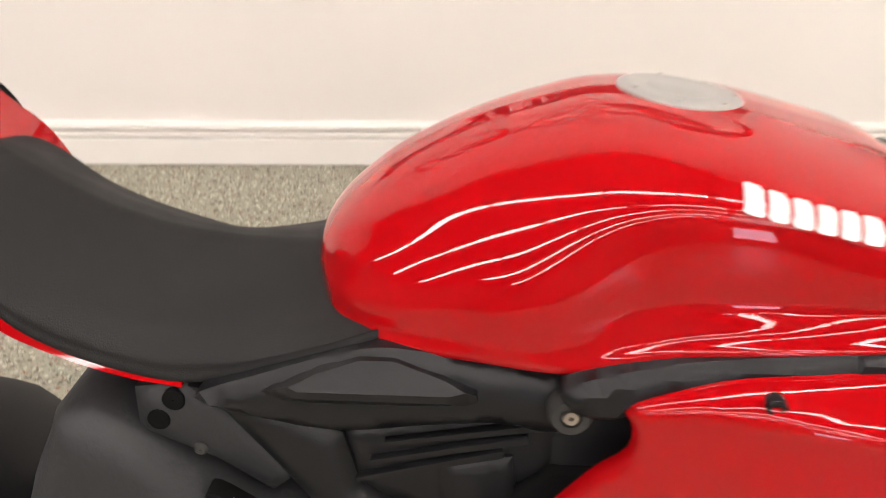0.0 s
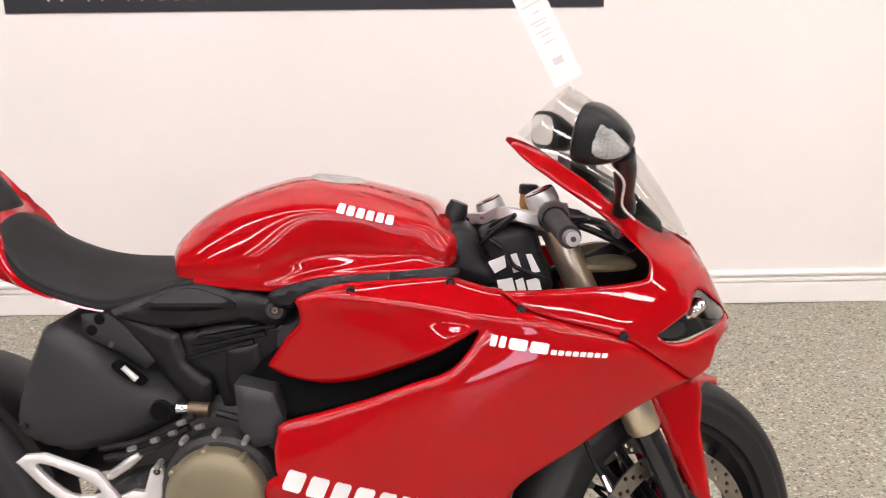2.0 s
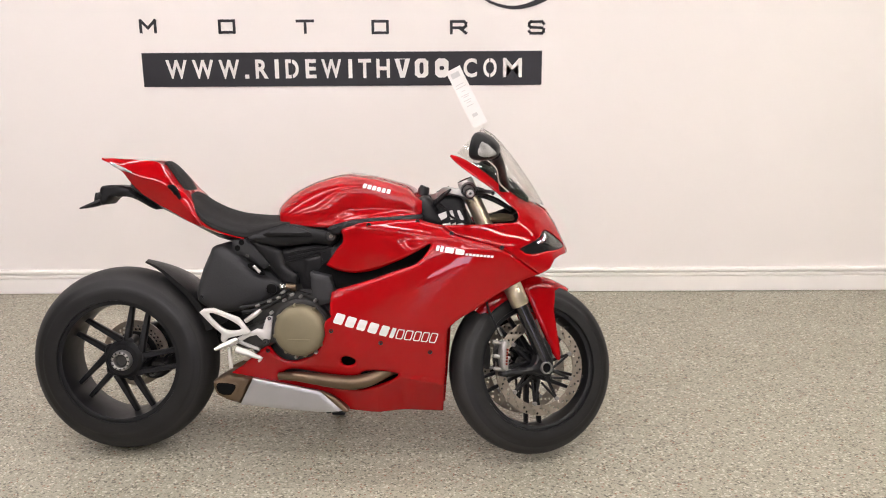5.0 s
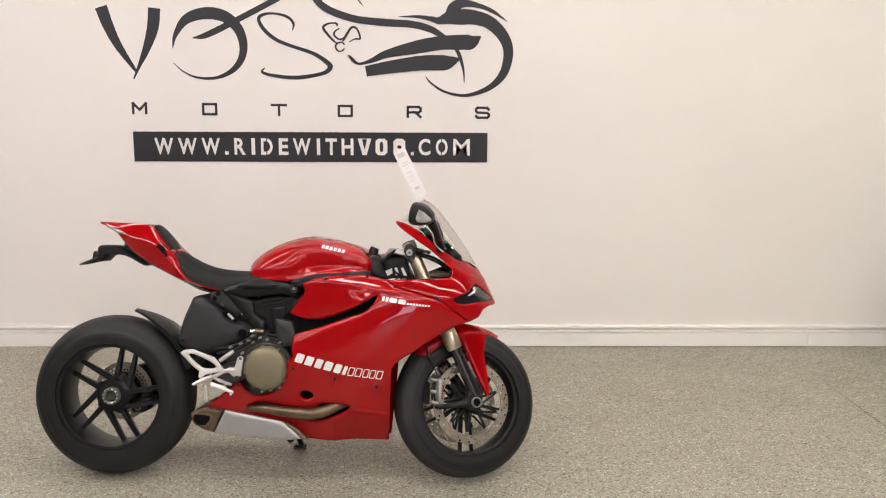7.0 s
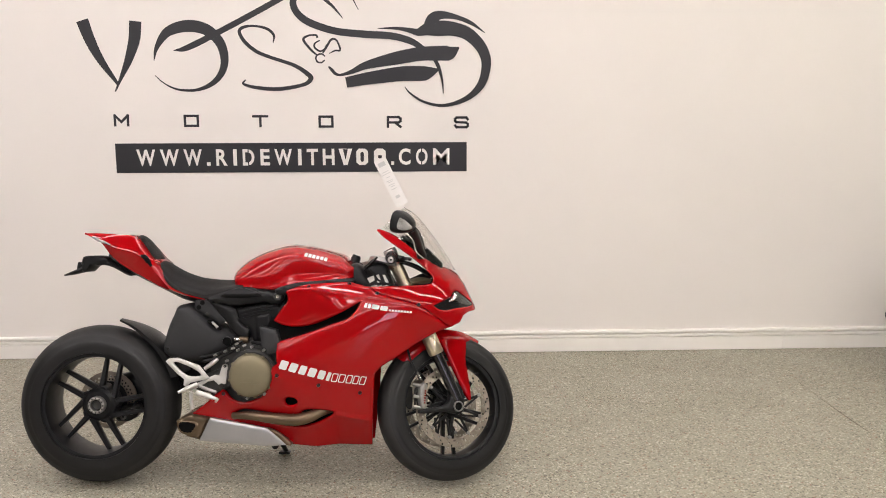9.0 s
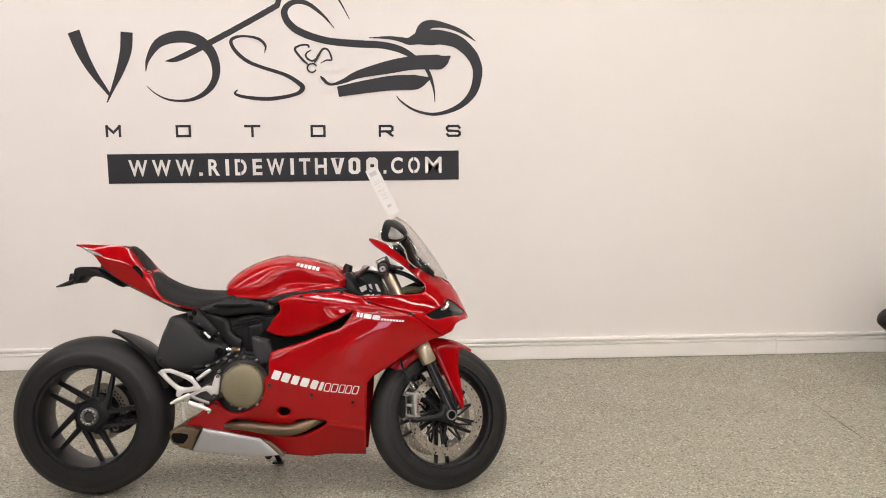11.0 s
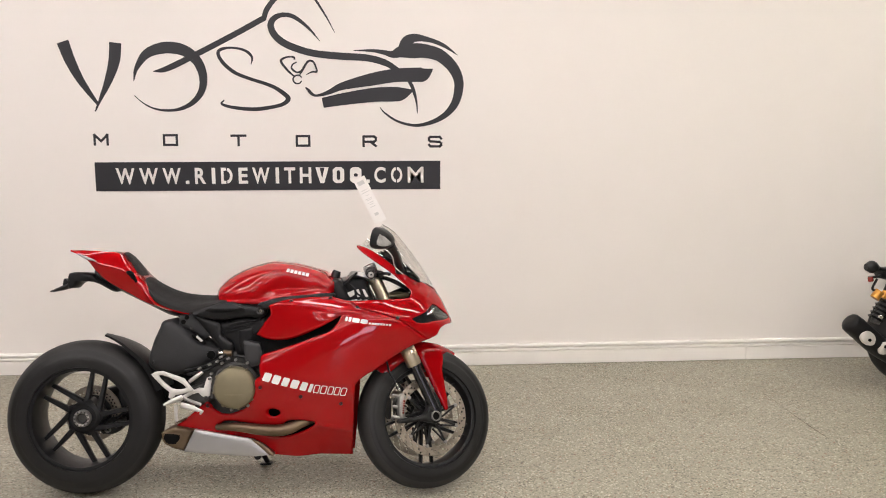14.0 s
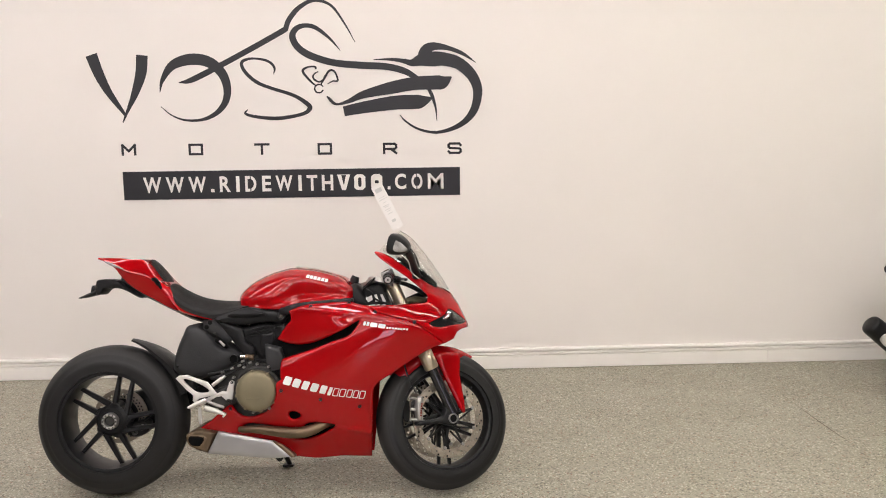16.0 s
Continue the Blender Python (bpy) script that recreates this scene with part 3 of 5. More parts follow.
def ridge_round(x, z, reach=0.10):
    p = np.array([[x, z]])
    best = 1e9
    for a, b in zip(RIDGE, RIDGE[1:]):
        d = b - a
        t = min(max(float(((p[0] - a) @ d) / (d @ d)), 0), 1)
        best = min(best, float(np.linalg.norm(p[0] - a - t * d)))
    u = 1 - min(best / reach, 1)
    return math.sqrt(max(1 - u * u, 0))


def body_y(x, z):
    return half_width(x, z) * ridge_round(x, z)


def skin(name, outline, holes=(), lift=0.0, thick=0.005, edge=0.006, mat=None, step=0.010, label="", sides=(-1, 1), corners=False, parent=None, dip=None):
    """A body panel on the width field, on both sides of the motorcycle. The first side made is returned."""
    made = []
    for s in sides:
        def front(x, z, d):
            w = body_y(x, z) + lift - roundoff(d, edge) + (dip(x, z) if dip else 0)
            return s * max(w, 0.0005)

        def back(x, z, d):
            return s * max(body_y(x, z) + lift - thick - edge + (dip(x, z) if dip else 0), 0.0)
        made.append(part(name, sheet([np.array(outline)] + [np.array(h) for h in holes], front, back, step, None, tuple(edge * k for k in (.12, .4, .75, 1.1)) if edge > .004 else ()), mat or M_RED, parent or bike, label, smooth=50))
    return made[0]


def smooth_line(pts, n=4):
    return [tuple(p) for p in spline(pts, n)]


# side fairing: wedge, slot, clutch cut-out, belly, front edge, seam to the cowl, top edge
SLOT_UP = smooth_line([(.029, .680), (.066, .664), (.125, .657), (.198, .669), (.299, .713), (.378, .758)])
SLOT_LO = smooth_line([(.380, .754), (.361, .723), (.329, .693), (.270, .673), (.197, .646), (.125, .623), (.077, .609), (.058, .599)])
CLUTCH = smooth_line([(.052, .564), (.053, .529), (.056, .520), (.038, .506), (.032, .487), (.034, .461), (.022, .430), (-.003, .397), (-.032, .376),
                      (-.070, .360), (-.109, .359), (-.139, .374), (-.158, .400), (-.171, .412)], 3)
BELLY = [(-.207, .382), (-.265, .333), (-.312, .302), (-.225, .283), (-.119, .266), (-.003, .222), (.090, .178), (.174, .168), (.301, .168), (.414, .165)]
FRONT = smooth_line([(.426, .342), (.433, .461), (.439, .480), (.465, .506), (.528, .544), (.590, .586), (.667, .630), (.732, .653)], 3)
SEAM = smooth_line([(.681, .693), (.604, .745), (.503, .775), (.446, .795), (.416, .817)], 4)
TOP = smooth_line([(.395, .819), (.353, .830), (.334, .837), (.298, .835), (.214, .829), (.158, .824), (.115, .812), (.083, .798), (.088, .780), (.088, .758), (.068, .736)], 3)
HOLE = [tuple((.100 + .024 * math.cos(a) * (1.0 + .25 * math.cos(a)), .366 + .017 * math.sin(a))) for a in np.linspace(0, math.tau, 16, endpoint=False)]
PIPE_GAP = smooth_line([(-.128, .310), (-.086, .328), (.033, .314), (.125, .308), (.165, .332), (.267, .324), (.241, .296), (.167, .266), (.107, .262), (-.012, .286)], 3)


def ease(v, a, b):
    t = min(max((v - a) / (b - a), 0), 1)
    return t * t * (3 - 2 * t)


def crease(x, z):
    """The shoulder crease of the upper side panel and the shallow fold over the belly."""
    a = 0.0
    if 0.06 < x < 0.5:
        line = .810 - max(x - .18, 0) * .135
        fade = min((x - .06) / .08, 1) * min((.5 - x) / .06, 1)
        if z > line:
            a -= 0.35 * (z - line) * fade
        a += 0.004 * math.exp(-((z - line) / .012) ** 2) * fade
    if x < .385 and z > float(np.interp(x, (.03, .125, .2, .3, .385), (.638, .638, .655, .700, .756))):
        a -= 0.32 * max(.800 - z, 0) * (1 - ease(x, .225, .385))
    fold = .505 - (x - .05) * .22
    if z < fold + .03 and x > .03:
        a += 0.004 * math.exp(-((z - fold) / .012) ** 2) * max(1 - abs(x - .15) / .15, 0)
    low = .318 - (x - .25) * .22
    if x > .2 and z < low + .03:
        fade = min((x - .2) / .08, 1)
        a += .005 * math.exp(-((z - low) / .010) ** 2) * fade - .28 * max(low - z, 0) * fade
    return a


skin("side_fairing", SLOT_UP + SLOT_LO + CLUTCH + BELLY + FRONT + SEAM + TOP, holes=(HOLE, PIPE_GAP), edge=0.011, dip=crease, step=0.0065,
     label="glossy red side fairing with a black air slot")
# black sheets added behind slot, hole and pipe opening as the shade inside
skin("duct_shade", [(.04, .70), (.20, .71), (.36, .765), (.40, .75), (.36, .70), (.20, .625), (.06, .585), (.0, .60), (-.01, .66)], lift=-0.080, mat=M_CAVITY_SHADE, step=0.025)
skin("belly_shade", [(-.15, .34), (.10, .40), (.28, .36), (.28, .26), (.10, .24), (-.13, .26)], lift=-0.05, mat=M_CAVITY_SHADE, step=0.025)

# front cowl with the headlight opening
INNER = [(.760, .862), (.722, .885), (.675, .898), (.641, .920), (.607, .941), (.559, .982), (.490, 1.026), (.45, 1.043), (.438, 1.044)]
COCKPIT = [(.436, 1.038), (.461, 1.013), (.517, .972), (.572, .934), (.613, .900), (.647, .868), (.661, .850), (.657, .829), (.633, .823), (.544, .820)]
LAMP_HOLE = smooth_line([(.666, .740), (.693, .752), (.730, .770), (.754, .795), (.800, .762), (.824, .737), (.800, .728), (.757, .727), (.714, .721), (.685, .725)], 3)
COWL_OUT = [(.732, .653), (.770, .670), (.786, .698), (.806, .708), (.836, .712), (.835, .722), (.822, .754), (.793, .814)] + smooth_line(INNER, 3) + smooth_line(COCKPIT, 3) + \
    [p for p in reversed(SEAM)]
skin("front_cowl", COWL_OUT, holes=(LAMP_HOLE,), step=0.007, label="glossy red nose cowl around the headlights")
for s in (-1, 1):
    def sunk(x, z):
        return .012 + .012 * min(max((.772 - z) / .045, 0), 1) * min(max((.80 - x) / .08, 0), 1)
    hole_mid = np.array(LAMP_HOLE).mean(0)
    bed = np.minimum(hole_mid + (np.array(LAMP_HOLE) - hole_mid) * 1.10, (.815, .80))
    part("lamp_housing", sheet([bed], lambda x, z, d: s * max(body_y(x, z) - .030, .002), lambda x, z, d: s * max(body_y(x, z) - .036, .001), .012), M_CAVITY_SHADE, bike)
    lamp = part("headlight", sheet([np.array(LAMP_HOLE)], lambda x, z, d: s * max(body_y(x, z) - sunk(x, z), .004), lambda x, z, d: s * max(body_y(x, z) - .028, .002), .008), M_GLOSSBLACK, bike,
                "swept black headlight with a clear lens")
    part("reflector", puff([(.715, .757), (.735, .768), (.750, .785), (.760, .776), (.748, .758), (.725, .748)], s * .145, s * .10, .006, step=.006), M_CHROME, lamp)
    glass = [(.735, .772), (.755, .794), (.800, .761), (.822, .738), (.800, .734), (.770, .745), (.748, .758)]
    part("lens", sheet([np.array(smooth_line(glass + glass[:1], 2)[:-1])], lambda x, z, d: s * max(body_y(x, z) - sunk(x, z) + .005, .006), lambda x, z, d: s * max(body_y(x, z) - sunk(x, z) + .002, .005), .008),
         M_SCREEN, lamp, "clear headlight lens")

# decals: slanted plain shapes stand for the maker's marks
def decal(name, x0, z0, x1, z1, h, lean, spans, lift, field, slots=()):
    """A row of slanted white shapes along a line on the body; spans are shares of its length. slots: which shapes are pierced, and how far."""
    for i, (a, b) in enumerate(spans):
        xa, xb = x0 + (x1 - x0) * a, x0 + (x1 - x0) * b
        za, zb = z0 + (z1 - z0) * a, z0 + (z1 - z0) * b

        def lay(unit):
            return np.array([(xa + (xb - xa) * u + lean * h * v, za + (zb - za) * u + h * v) for u, v in unit])
        c = .14
        unit = [(c * .7, 0), (1 - c * .7, 0), (1, c), (1, 1 - c), (1 - c * .7, 1), (c * .7, 1), (0, 1 - c), (0, c)]
        loops = [lay(unit)]
        if i in slots:
            wide, high = slots[i]
            loops.append(lay([(.5 + (u - .5) * wide, .5 + (v - .5) * high) for u, v in unit]))
        part(name, sheet(loops, lambda x, z, d: -(field(x, z) + lift), lambda x, z, d: -(field(x, z) + lift - .003), .012), M_WHITE_DECAL, bike, smooth=0)


def fair_y(x, z):
    return body_y(x, z) + crease(x, z)


decal("fairing_mark", .064, .503, .262, .449, .033, .42, [(0, .15), (.19, .335), (.38, .51), (.555, .70), (.745, .87), (.91, .975)], .0012, fair_y)
decal("fairing_mark", .264, .449, .398, .431, .033, .34, [(.0, .17), (.20, .38), (.42, .58), (.61, .77), (.80, .97)], .0012, fair_y, {k: (.72, .82) for k in range(5)})
decal("model_mark", .396, .738, .488, .723, .017, .25, [(0, .11), (.15, .26), (.31, .62), (.67, .98)], .0012, fair_y)
decal("model_mark", .491, .723, .583, .714, .0075, .25, [(k / 8, (k + .78) / 8) for k in range(8)], .0012, fair_y)
for x, z in ((.177, .816), (.335, .827), (.446, .791), (.608, .747), (.057, .474), (.217, .434), (.376, .400), (-.168, .392)):
    screw(bike, x, -fair_y(x, z) + .001, z, .0075, M_PLASTIC)

# fuel tank: x, bottom z, bottom half width, waist z, waist half width, shoulder z, shoulder half width, top z
TANK = [(-.157, .832, .026, .840, .030, .848, .020, .852), (-.152, .822, .052, .840, .060, .858, .044, .866), (-.132, .811, .104, .840, .104, .870, .076, .889),
        (-.092, .807, .134, .846, .132, .888, .099, .921), (-.027, .807, .152, .854, .154, .912, .124, .953), (.045, .806, .166, .858, .175, .929, .147, .975),
        (.085, .816, .171, .862, .182, .935, .156, .980), (.125, .827, .176, .868, .186, .938, .162, .978), (.187, .834, .182, .872, .190, .933, .166, .970),
        (.247, .839, .184, .874, .190, .922, .163, .955), (.300, .842, .181, .874, .184, .912, .160, .938), (.330, .846, .170, .876, .172, .898, .148, .913),
        (.345, .852, .150, .872, .150, .891, .132, .900)]


def tank_scoop(x, z, zb, zs):
    """Depth of the knee hollow in the tank's side."""
    u = (z - zb) / (zs - zb)
    return .022 * ease(x, -.02 + .03 * u, .085 + .03 * u) * (1 - ease(x, .275, .335)) * ease(u, -.08, .42) * min(max((1.0 - u) / .66, 0), 1)


def tank_ring(row):
    x, zb, wb, zk, wk, zs, ws, zt = row
    half = [(wb * .80, zb - .006), (wb, zb), (wb + (wk - wb) * .55, zb + (zk - zb) * .40), (wk, zk), (wk + (ws - wk) * .42, zk + (zs - zk) * .58), (ws, zs),
            (ws * .84, zs + (zt - zs) * .37), (ws * .58, zs + (zt - zs) * .72), (ws * .30, zs + (zt - zs) * .93), (0, zt)]
    right = [(y + tank_scoop(x, z, zb, zs), z) if z < zs + .01 and y < -.02 else (y, z) for y, z in map(tuple, spline([(-y, z) for y, z in half], 7))]
    left = [(-y, z) for y, z in right[::-1][1:]]
    return [(x, y, z) for y, z in right + left]


tank = part("fuel_tank", loft([tank_ring(r) for r in spline(TANK, 10)]), M_RED, bike, "glossy red fuel tank with white maker's mark", smooth=60)
CAP = pose(.136, 0, .9770, 0, 7, 0) @ pose(0, 0, 0, 90, 0, 0)
cap_ring = part("filler_cap", lathe([(.0005, .0002), (.038, .0002), (.041, .0008), (.048, .0005), (.052, -.002), (.053, -.022), (.0005, -.022)], 40, m=CAP), M_CAP, tank, "round satin aluminium filler cap")
part("cap_flap", lathe([(.0005, .001), (.026, .001), (.028, 0), (.028, -.006), (.0005, -.006)], 32, m=CAP), M_CAP, cap_ring)
for k in range(7):
    a = k * math.tau / 7
    part("cap_bolt", lathe([(.0005, .0018), (.0024, .0018), (.0024, 0), (.0005, 0)], 8, (.0445 * math.cos(a), 0, .0445 * math.sin(a)), m=CAP), M_CAP, cap_ring)


def tank_side(x, z):
    r = spline(TANK, 10)
    row = r[np.argmin(abs(r[:, 0] - x))]
    ring = tank_ring(row)
    zz = [(p[2], -p[1]) for p in ring[:60]]
    zz.sort()
    return float(np.interp(z, [a for a, _ in zz], [b for _, b in zz]))


for i in range(6):
    xa = .150 + i * .0158
    zt = .951 - i * .0036
    out = np.array([(xa, zt - .014), (xa + .002, zt - .0155), (xa + .0125, zt - .0175), (xa + .0140, zt - .016), (xa + .0165, zt - .005), (xa + .0150, zt - .0035), (xa + .0045, zt - .0015), (xa + .003, zt - .003)])
    out = out.mean(0) + (out - out.mean(0)) * np.array([.86, .95])
    part("tank_mark", sheet([out], lambda x, z, d: -(tank_side(x, z) + .0048), lambda x, z, d: -(tank_side(x, z) - .006), .005), M_WHITE_DECAL, tank, smooth=0)

# black side rail under the tank, inner frame and airbox ahead of it
for s in (-1, 1):
    part("frame_rail", puff([(.040, .806), (.101, .826), (.152, .834), (.237, .841), (.325, .848), (.350, .842), (.330, .822), (.237, .815), (.151, .808), (.108, .796), (.075, .782), (.05, .786)],
                            s * .192, s * .10, .008), M_PLASTIC, bike)
    part("frame_side", puff([(.312, .880), (.33, .900), (.352, .908), (.372, .895), (.390, .870), (.418, .808), (.33, .80), (.31, .85)], s * .140, s * .02, .02, .01), M_PLASTIC, bike)
part("airbox", loft([[(x, y * w, z0 + (z1 - z0) * zz) for y, zz in ((-1, .0), (-1, .7), (-.7, 1), (.7, 1), (1, .7), (1, 0))] for x, w, z0, z1 in
                     ((-.1, .10, .55, .80), (.05, .13, .55, .80), (.2, .14, .5, .82), (.35, .12, .45, .86), (.43, .09, .5, .86), (.5, .07, .55, .84))]), M_PLASTIC, bike)

part("tank_breather", tube([(.335, -.045, .88), (.345, -.045, .925), (.35, -.045, .938)], [.018, .02, .016], 14, n=1), M_PLASTIC, bike)
# seat
SEAT = [(-.458, .913, .060, .905), (-.450, .917, .090, .893), (-.430, .910, .110, .864), (-.395, .889, .124, .822), (-.350, .866, .130, .797), (-.300, .849, .131, .780),
        (-.255, .841, .128, .770), (-.205, .837, .134, .780), (-.150, .836, .137, .798), (-.115, .836, .136, .810), (-.09, .836, .128, .815)]


def seat_ring(row):
    x, zt, w, ze = row
    half = [(w * .6, ze - .012), (w * .98, ze - .006), (w, ze + .006), (w * .98, ze + (zt - ze) * .22), (w * .85, ze + (zt - ze) * .42), (w * .58, ze + (zt - ze) * .63), (w * .28, ze + (zt - ze) * .88), (0, zt)]
    right = spline([(-y, z) for y, z in half], 4)
    left = [(-y, z) for y, z in right[::-1][1:]]
    return [(x, y, z) for y, z in list(map(tuple, right)) + left]


part("seat", loft([seat_ring(r) for r in spline(SEAT, 6)]), M_SEAT, bike, "low black vinyl rider seat", smooth=60)

# tail: x, top z, top half width, crease z, crease half width, low z, low half width
TAIL = [(-.772, 1.033, .030, 1.030, .034, 1.028, .030), (-.735, 1.033, .050, 1.020, .064, 1.012, .058), (-.682, 1.031, .066, .999, .094, .985, .086), (-.655, 1.030, .072, .990, .102, .950, .084),
        (-.617, 1.027, .078, .975, .112, .912, .084), (-.560, 1.021, .080, .961, .120, .875, .088), (-.520, .985, .092, .945, .124, .855, .094), (-.480, .934, .106, .905, .126, .834, .100),
        (-.445, .900, .110, .866, .126, .815, .104), (-.400, .840, .100, .815, .128, .797, .108), (-.350, .806, .085, .792, .132, .778, .110), (-.300, .785, .085, .776, .133, .768, .112),
        (-.255, .772, .085, .766, .130, .759, .112)]


def tail_ring(row):
    x, zt, wt, zc, wc, zl, wl = row
    half = [(wl * .7, zl), (wl, zl + .002), (wl + (wc - wl) * .6, zl + (zc - zl) * .55), (wc, zc - .004), (wc - .003, zc + .004), (wt + (wc - wt) * .35, zc + (zt - zc) * .7), (wt, zt - .002), (wt * .5, zt), (0, zt)]
    right = [(-y, z) for y, z in half]
    left = [(y, z) for y, z in half[::-1][1:]]
    return [(x, y, z) for y, z in right + left]


part("tail_cowl", loft([tail_ring(r) for r in spline(TAIL, 5)]), M_RED, bike, "pointed glossy red tail cowl", smooth=28)
for s in (-1, 1):
    part("tail_lamp", tube([(-.726, s * .073, 1.0145), (-.702, s * .086, 1.005), (-.672, s * .0980, .9945), (-.640, s * .107, .984)], [.003, .006, .006, .002], 8), M_LENS, bike, "clear tail lamp strip")
PAD = [(-.556, 1.019, .036, .006), (-.545, 1.024, .046, .014), (-.528, 1.012, .058, .018), (-.508, .988, .068, .018), (-.488, .960, .076, .016), (-.474, .938, .078, .012), (-.468, .926, .074, .004)]
rings = []
for x, zt, w, h in spline(PAD, 4):
    zt, w = zt - .006, w * .88
    half = [(w, -h - .02), (w, -.006), (w * .92, 0), (w * .5, .004), (0, .005)]
    rings.append([(x, -y, zt + k) for y, k in half] + [(x, y, zt + k) for y, k in half[::-1][1:]])
part("pillion_pad", loft(rings), M_SEAT, bike, "small black pillion pad", smooth=50)
# the red tail recesses: their shade is laid on as black plates
for s in (-1, 1):
    part("tail_inlet_shade", puff([(-.516, .938), (-.498, .943), (-.482, .928), (-.466, .898), (-.456, .874), (-.470, .884), (-.496, .912)], s * .1270, s * .10, .006, step=.006), M_CAVITY_SHADE, bike,
         "red recess in the tail, its shade a black plate")
part("under_tail", loft([[(x, y * w, z) for y, z in ((-1, z0), (-.8, z1), (.8, z1), (1, z0), (.6, z0 - .015), (-.6, z0 - .015))] for x, w, z0, z1 in
                         ((-.66, .07, .935, .97), (-.58, .075, .885, .93), (-.48, .08, .835, .88), (-.36, .085, .775, .81), (-.25, .09, .745, .78), (-.12, .09, .70, .79))]), M_PLASTIC, bike)

# number plate holder with its lamp
holder = part("plate_holder", puff([(-.778, .924), (-.763, .937), (-.720, .938), (-.683, .932), (-.655, .915), (-.577, .862), (-.593, .858), (-.646, .887), (-.686, .899), (-.735, .896), (-.762, .872), (-.780, .880)],
                                   -.050, .050, .008, step=.008), M_PLASTIC, bike, "black plate holder under the tail")
part("plate_arm", tube([(-.770, -.01, .895), (-.79, -.01, .880), (-.825, -.01, .868), (-.865, -.01, .857)], [.013, .012, .009, .003], 8, 2.2), M_PLASTIC, holder)
part("plate_lamp", puff([(-.808, .908), (-.797, .908), (-.785, .880), (-.79, .868), (-.812, .870)], -.018, .018, .004, step=.006), M_PLASTIC, holder)
part("reflector", block(-.776, -.764, -.03, .03, .885, .918, .003), M_LENS, holder, "clear plate light")

# black covers under seat and tank
for s in (-1, 1):
    cover = part("seat_cover", puff([(-.240, .764), (-.185, .788), (-.108, .812), (-.060, .811), (-.010, .803), (.014, .800), (.057, .792), (.070, .772), (.053, .748), (.030, .744), (-.003, .750), (-.062, .746), (-.122, .739), (-.175, .745)],
                                    s * .158, s * .128, .006, .005, .03), M_PLASTIC, bike, "black plastic side cover under the tank")
    def facet_y(x, z, d):
        up = max(1 - (z - .783) / .034, 0) if z > .783 else max(1 - (.783 - z) / .018, 0)
        return s * (.152 + .020 * up * min((x + .195) / .04, (.0 - x) / .03, 1))
    part("cover_facet", sheet([np.array([(-.190, .776), (-.170, .785), (-.140, .799), (-.109, .808), (-.083, .808), (-.046, .797), (-.022, .786), (-.021, .778), (-.06, .773), (-.101, .767), (-.151, .766)])],
                              facet_y, lambda x, z, d: s * .145, .008), M_PLASTIC, cover, smooth=24)
    part("bolt", lathe([(.0005, -.006), (.007, -.006), (.008, -.010), (.014, -.010), (.017, -.004), (.017, .008), (.0005, .008)], 20, (.047, s * .158 - (.008 if s < 0 else 0), .776)), M_ENGINE, cover, "socket bolt with a bright centre")
    part("bolt_head", lathe([(.002, -.0105), (.0055, -.0105), (.0065, -.008), (.0065, .004), (.002, .004)], 12, (.047, s * .158 - (.008 if s < 0 else 0), .776)), M_STEEL, cover)
    part("frame_strut", puff([(-.250, .764), (-.200, .755), (-.160, .742), (-.128, .725), (-.115, .675), (-.075, .64), (-.078, .60), (-.108, .59), (-.140, .635), (-.182, .693), (-.220, .740)], s * .140, s * .10, .005, .004, .03, smooth=False), M_PLASTIC, bike)
    part("engine_cover", puff([(-.133, .724), (-.035, .744), (.053, .742), (.060, .700), (.013, .668), (-.016, .655), (-.018, .587), (-.058, .594), (-.077, .650), (-.121, .668)], s * .128, s * .07, .004, .002, .02, smooth=False), M_PLASTIC, bike,
         "black ribbed engine cover")
    for k in range(3):
        part("cover_rib", beam((-.118 + .012 * k, s * .130, .682 + k * .018), (.0 + .02 * k, s * .130, .712 + k * .014), .005, .010, .009, .010), M_PLASTIC, bike)
    part("cover_plate", puff([(-.050, .700), (.008, .708), (.012, .672), (-.002, .650), (-.004, .600), (-.042, .598), (-.050, .650)], s * .136, s * .10, .004, .001, .01, smooth=False, step=.007), M_PLASTIC, bike)
    part("air_deflector", puff([(-.018, .66), (.045, .645), (.060, .60), (.052, .56), (.010, .55), (-.012, .585)], s * .212, s * .15, .004, .003, .02, smooth=False), M_DEFLECT, bike, "dark grey air deflector")

# heat shield over the shock, hugger
part("heat_shield", puff([(-.378, .705), (-.364, .733), (-.330, .742), (-.290, .722), (-.215, .660), (-.160, .642), (-.122, .610), (-.136, .572), (-.190, .545), (-.263, .520), (-.341, .512), (-.420, .552), (-.405, .641)],
                         -.155, .02, .030, .012, .08, step=.010), M_SHIELD, bike,
     "large matt black heat shield")
plate = part("subframe_plate", puff([(-.296, .757), (-.247, .764), (-.210, .731), (-.166, .680), (-.190, .660), (-.234, .690), (-.296, .718)], -.130, -.09, .004, .003, .02, smooth=False, step=.008), M_SHIELD, bike,
             "dark grey subframe plate with two round holes")
# holes not cut: black discs on the plate give their shade
for x, z in ((-.263, .750), (-.277, .731)):
    part("plate_hole", disc(.0095, -.125, -.1312, (x, 0, z), .0006, 16), M_CAVITY_SHADE, plate)
part("plate_bolt", disc(.006, -.125, -.134, (-.245, 0, .705), .002, 12), M_ENGINE, plate)
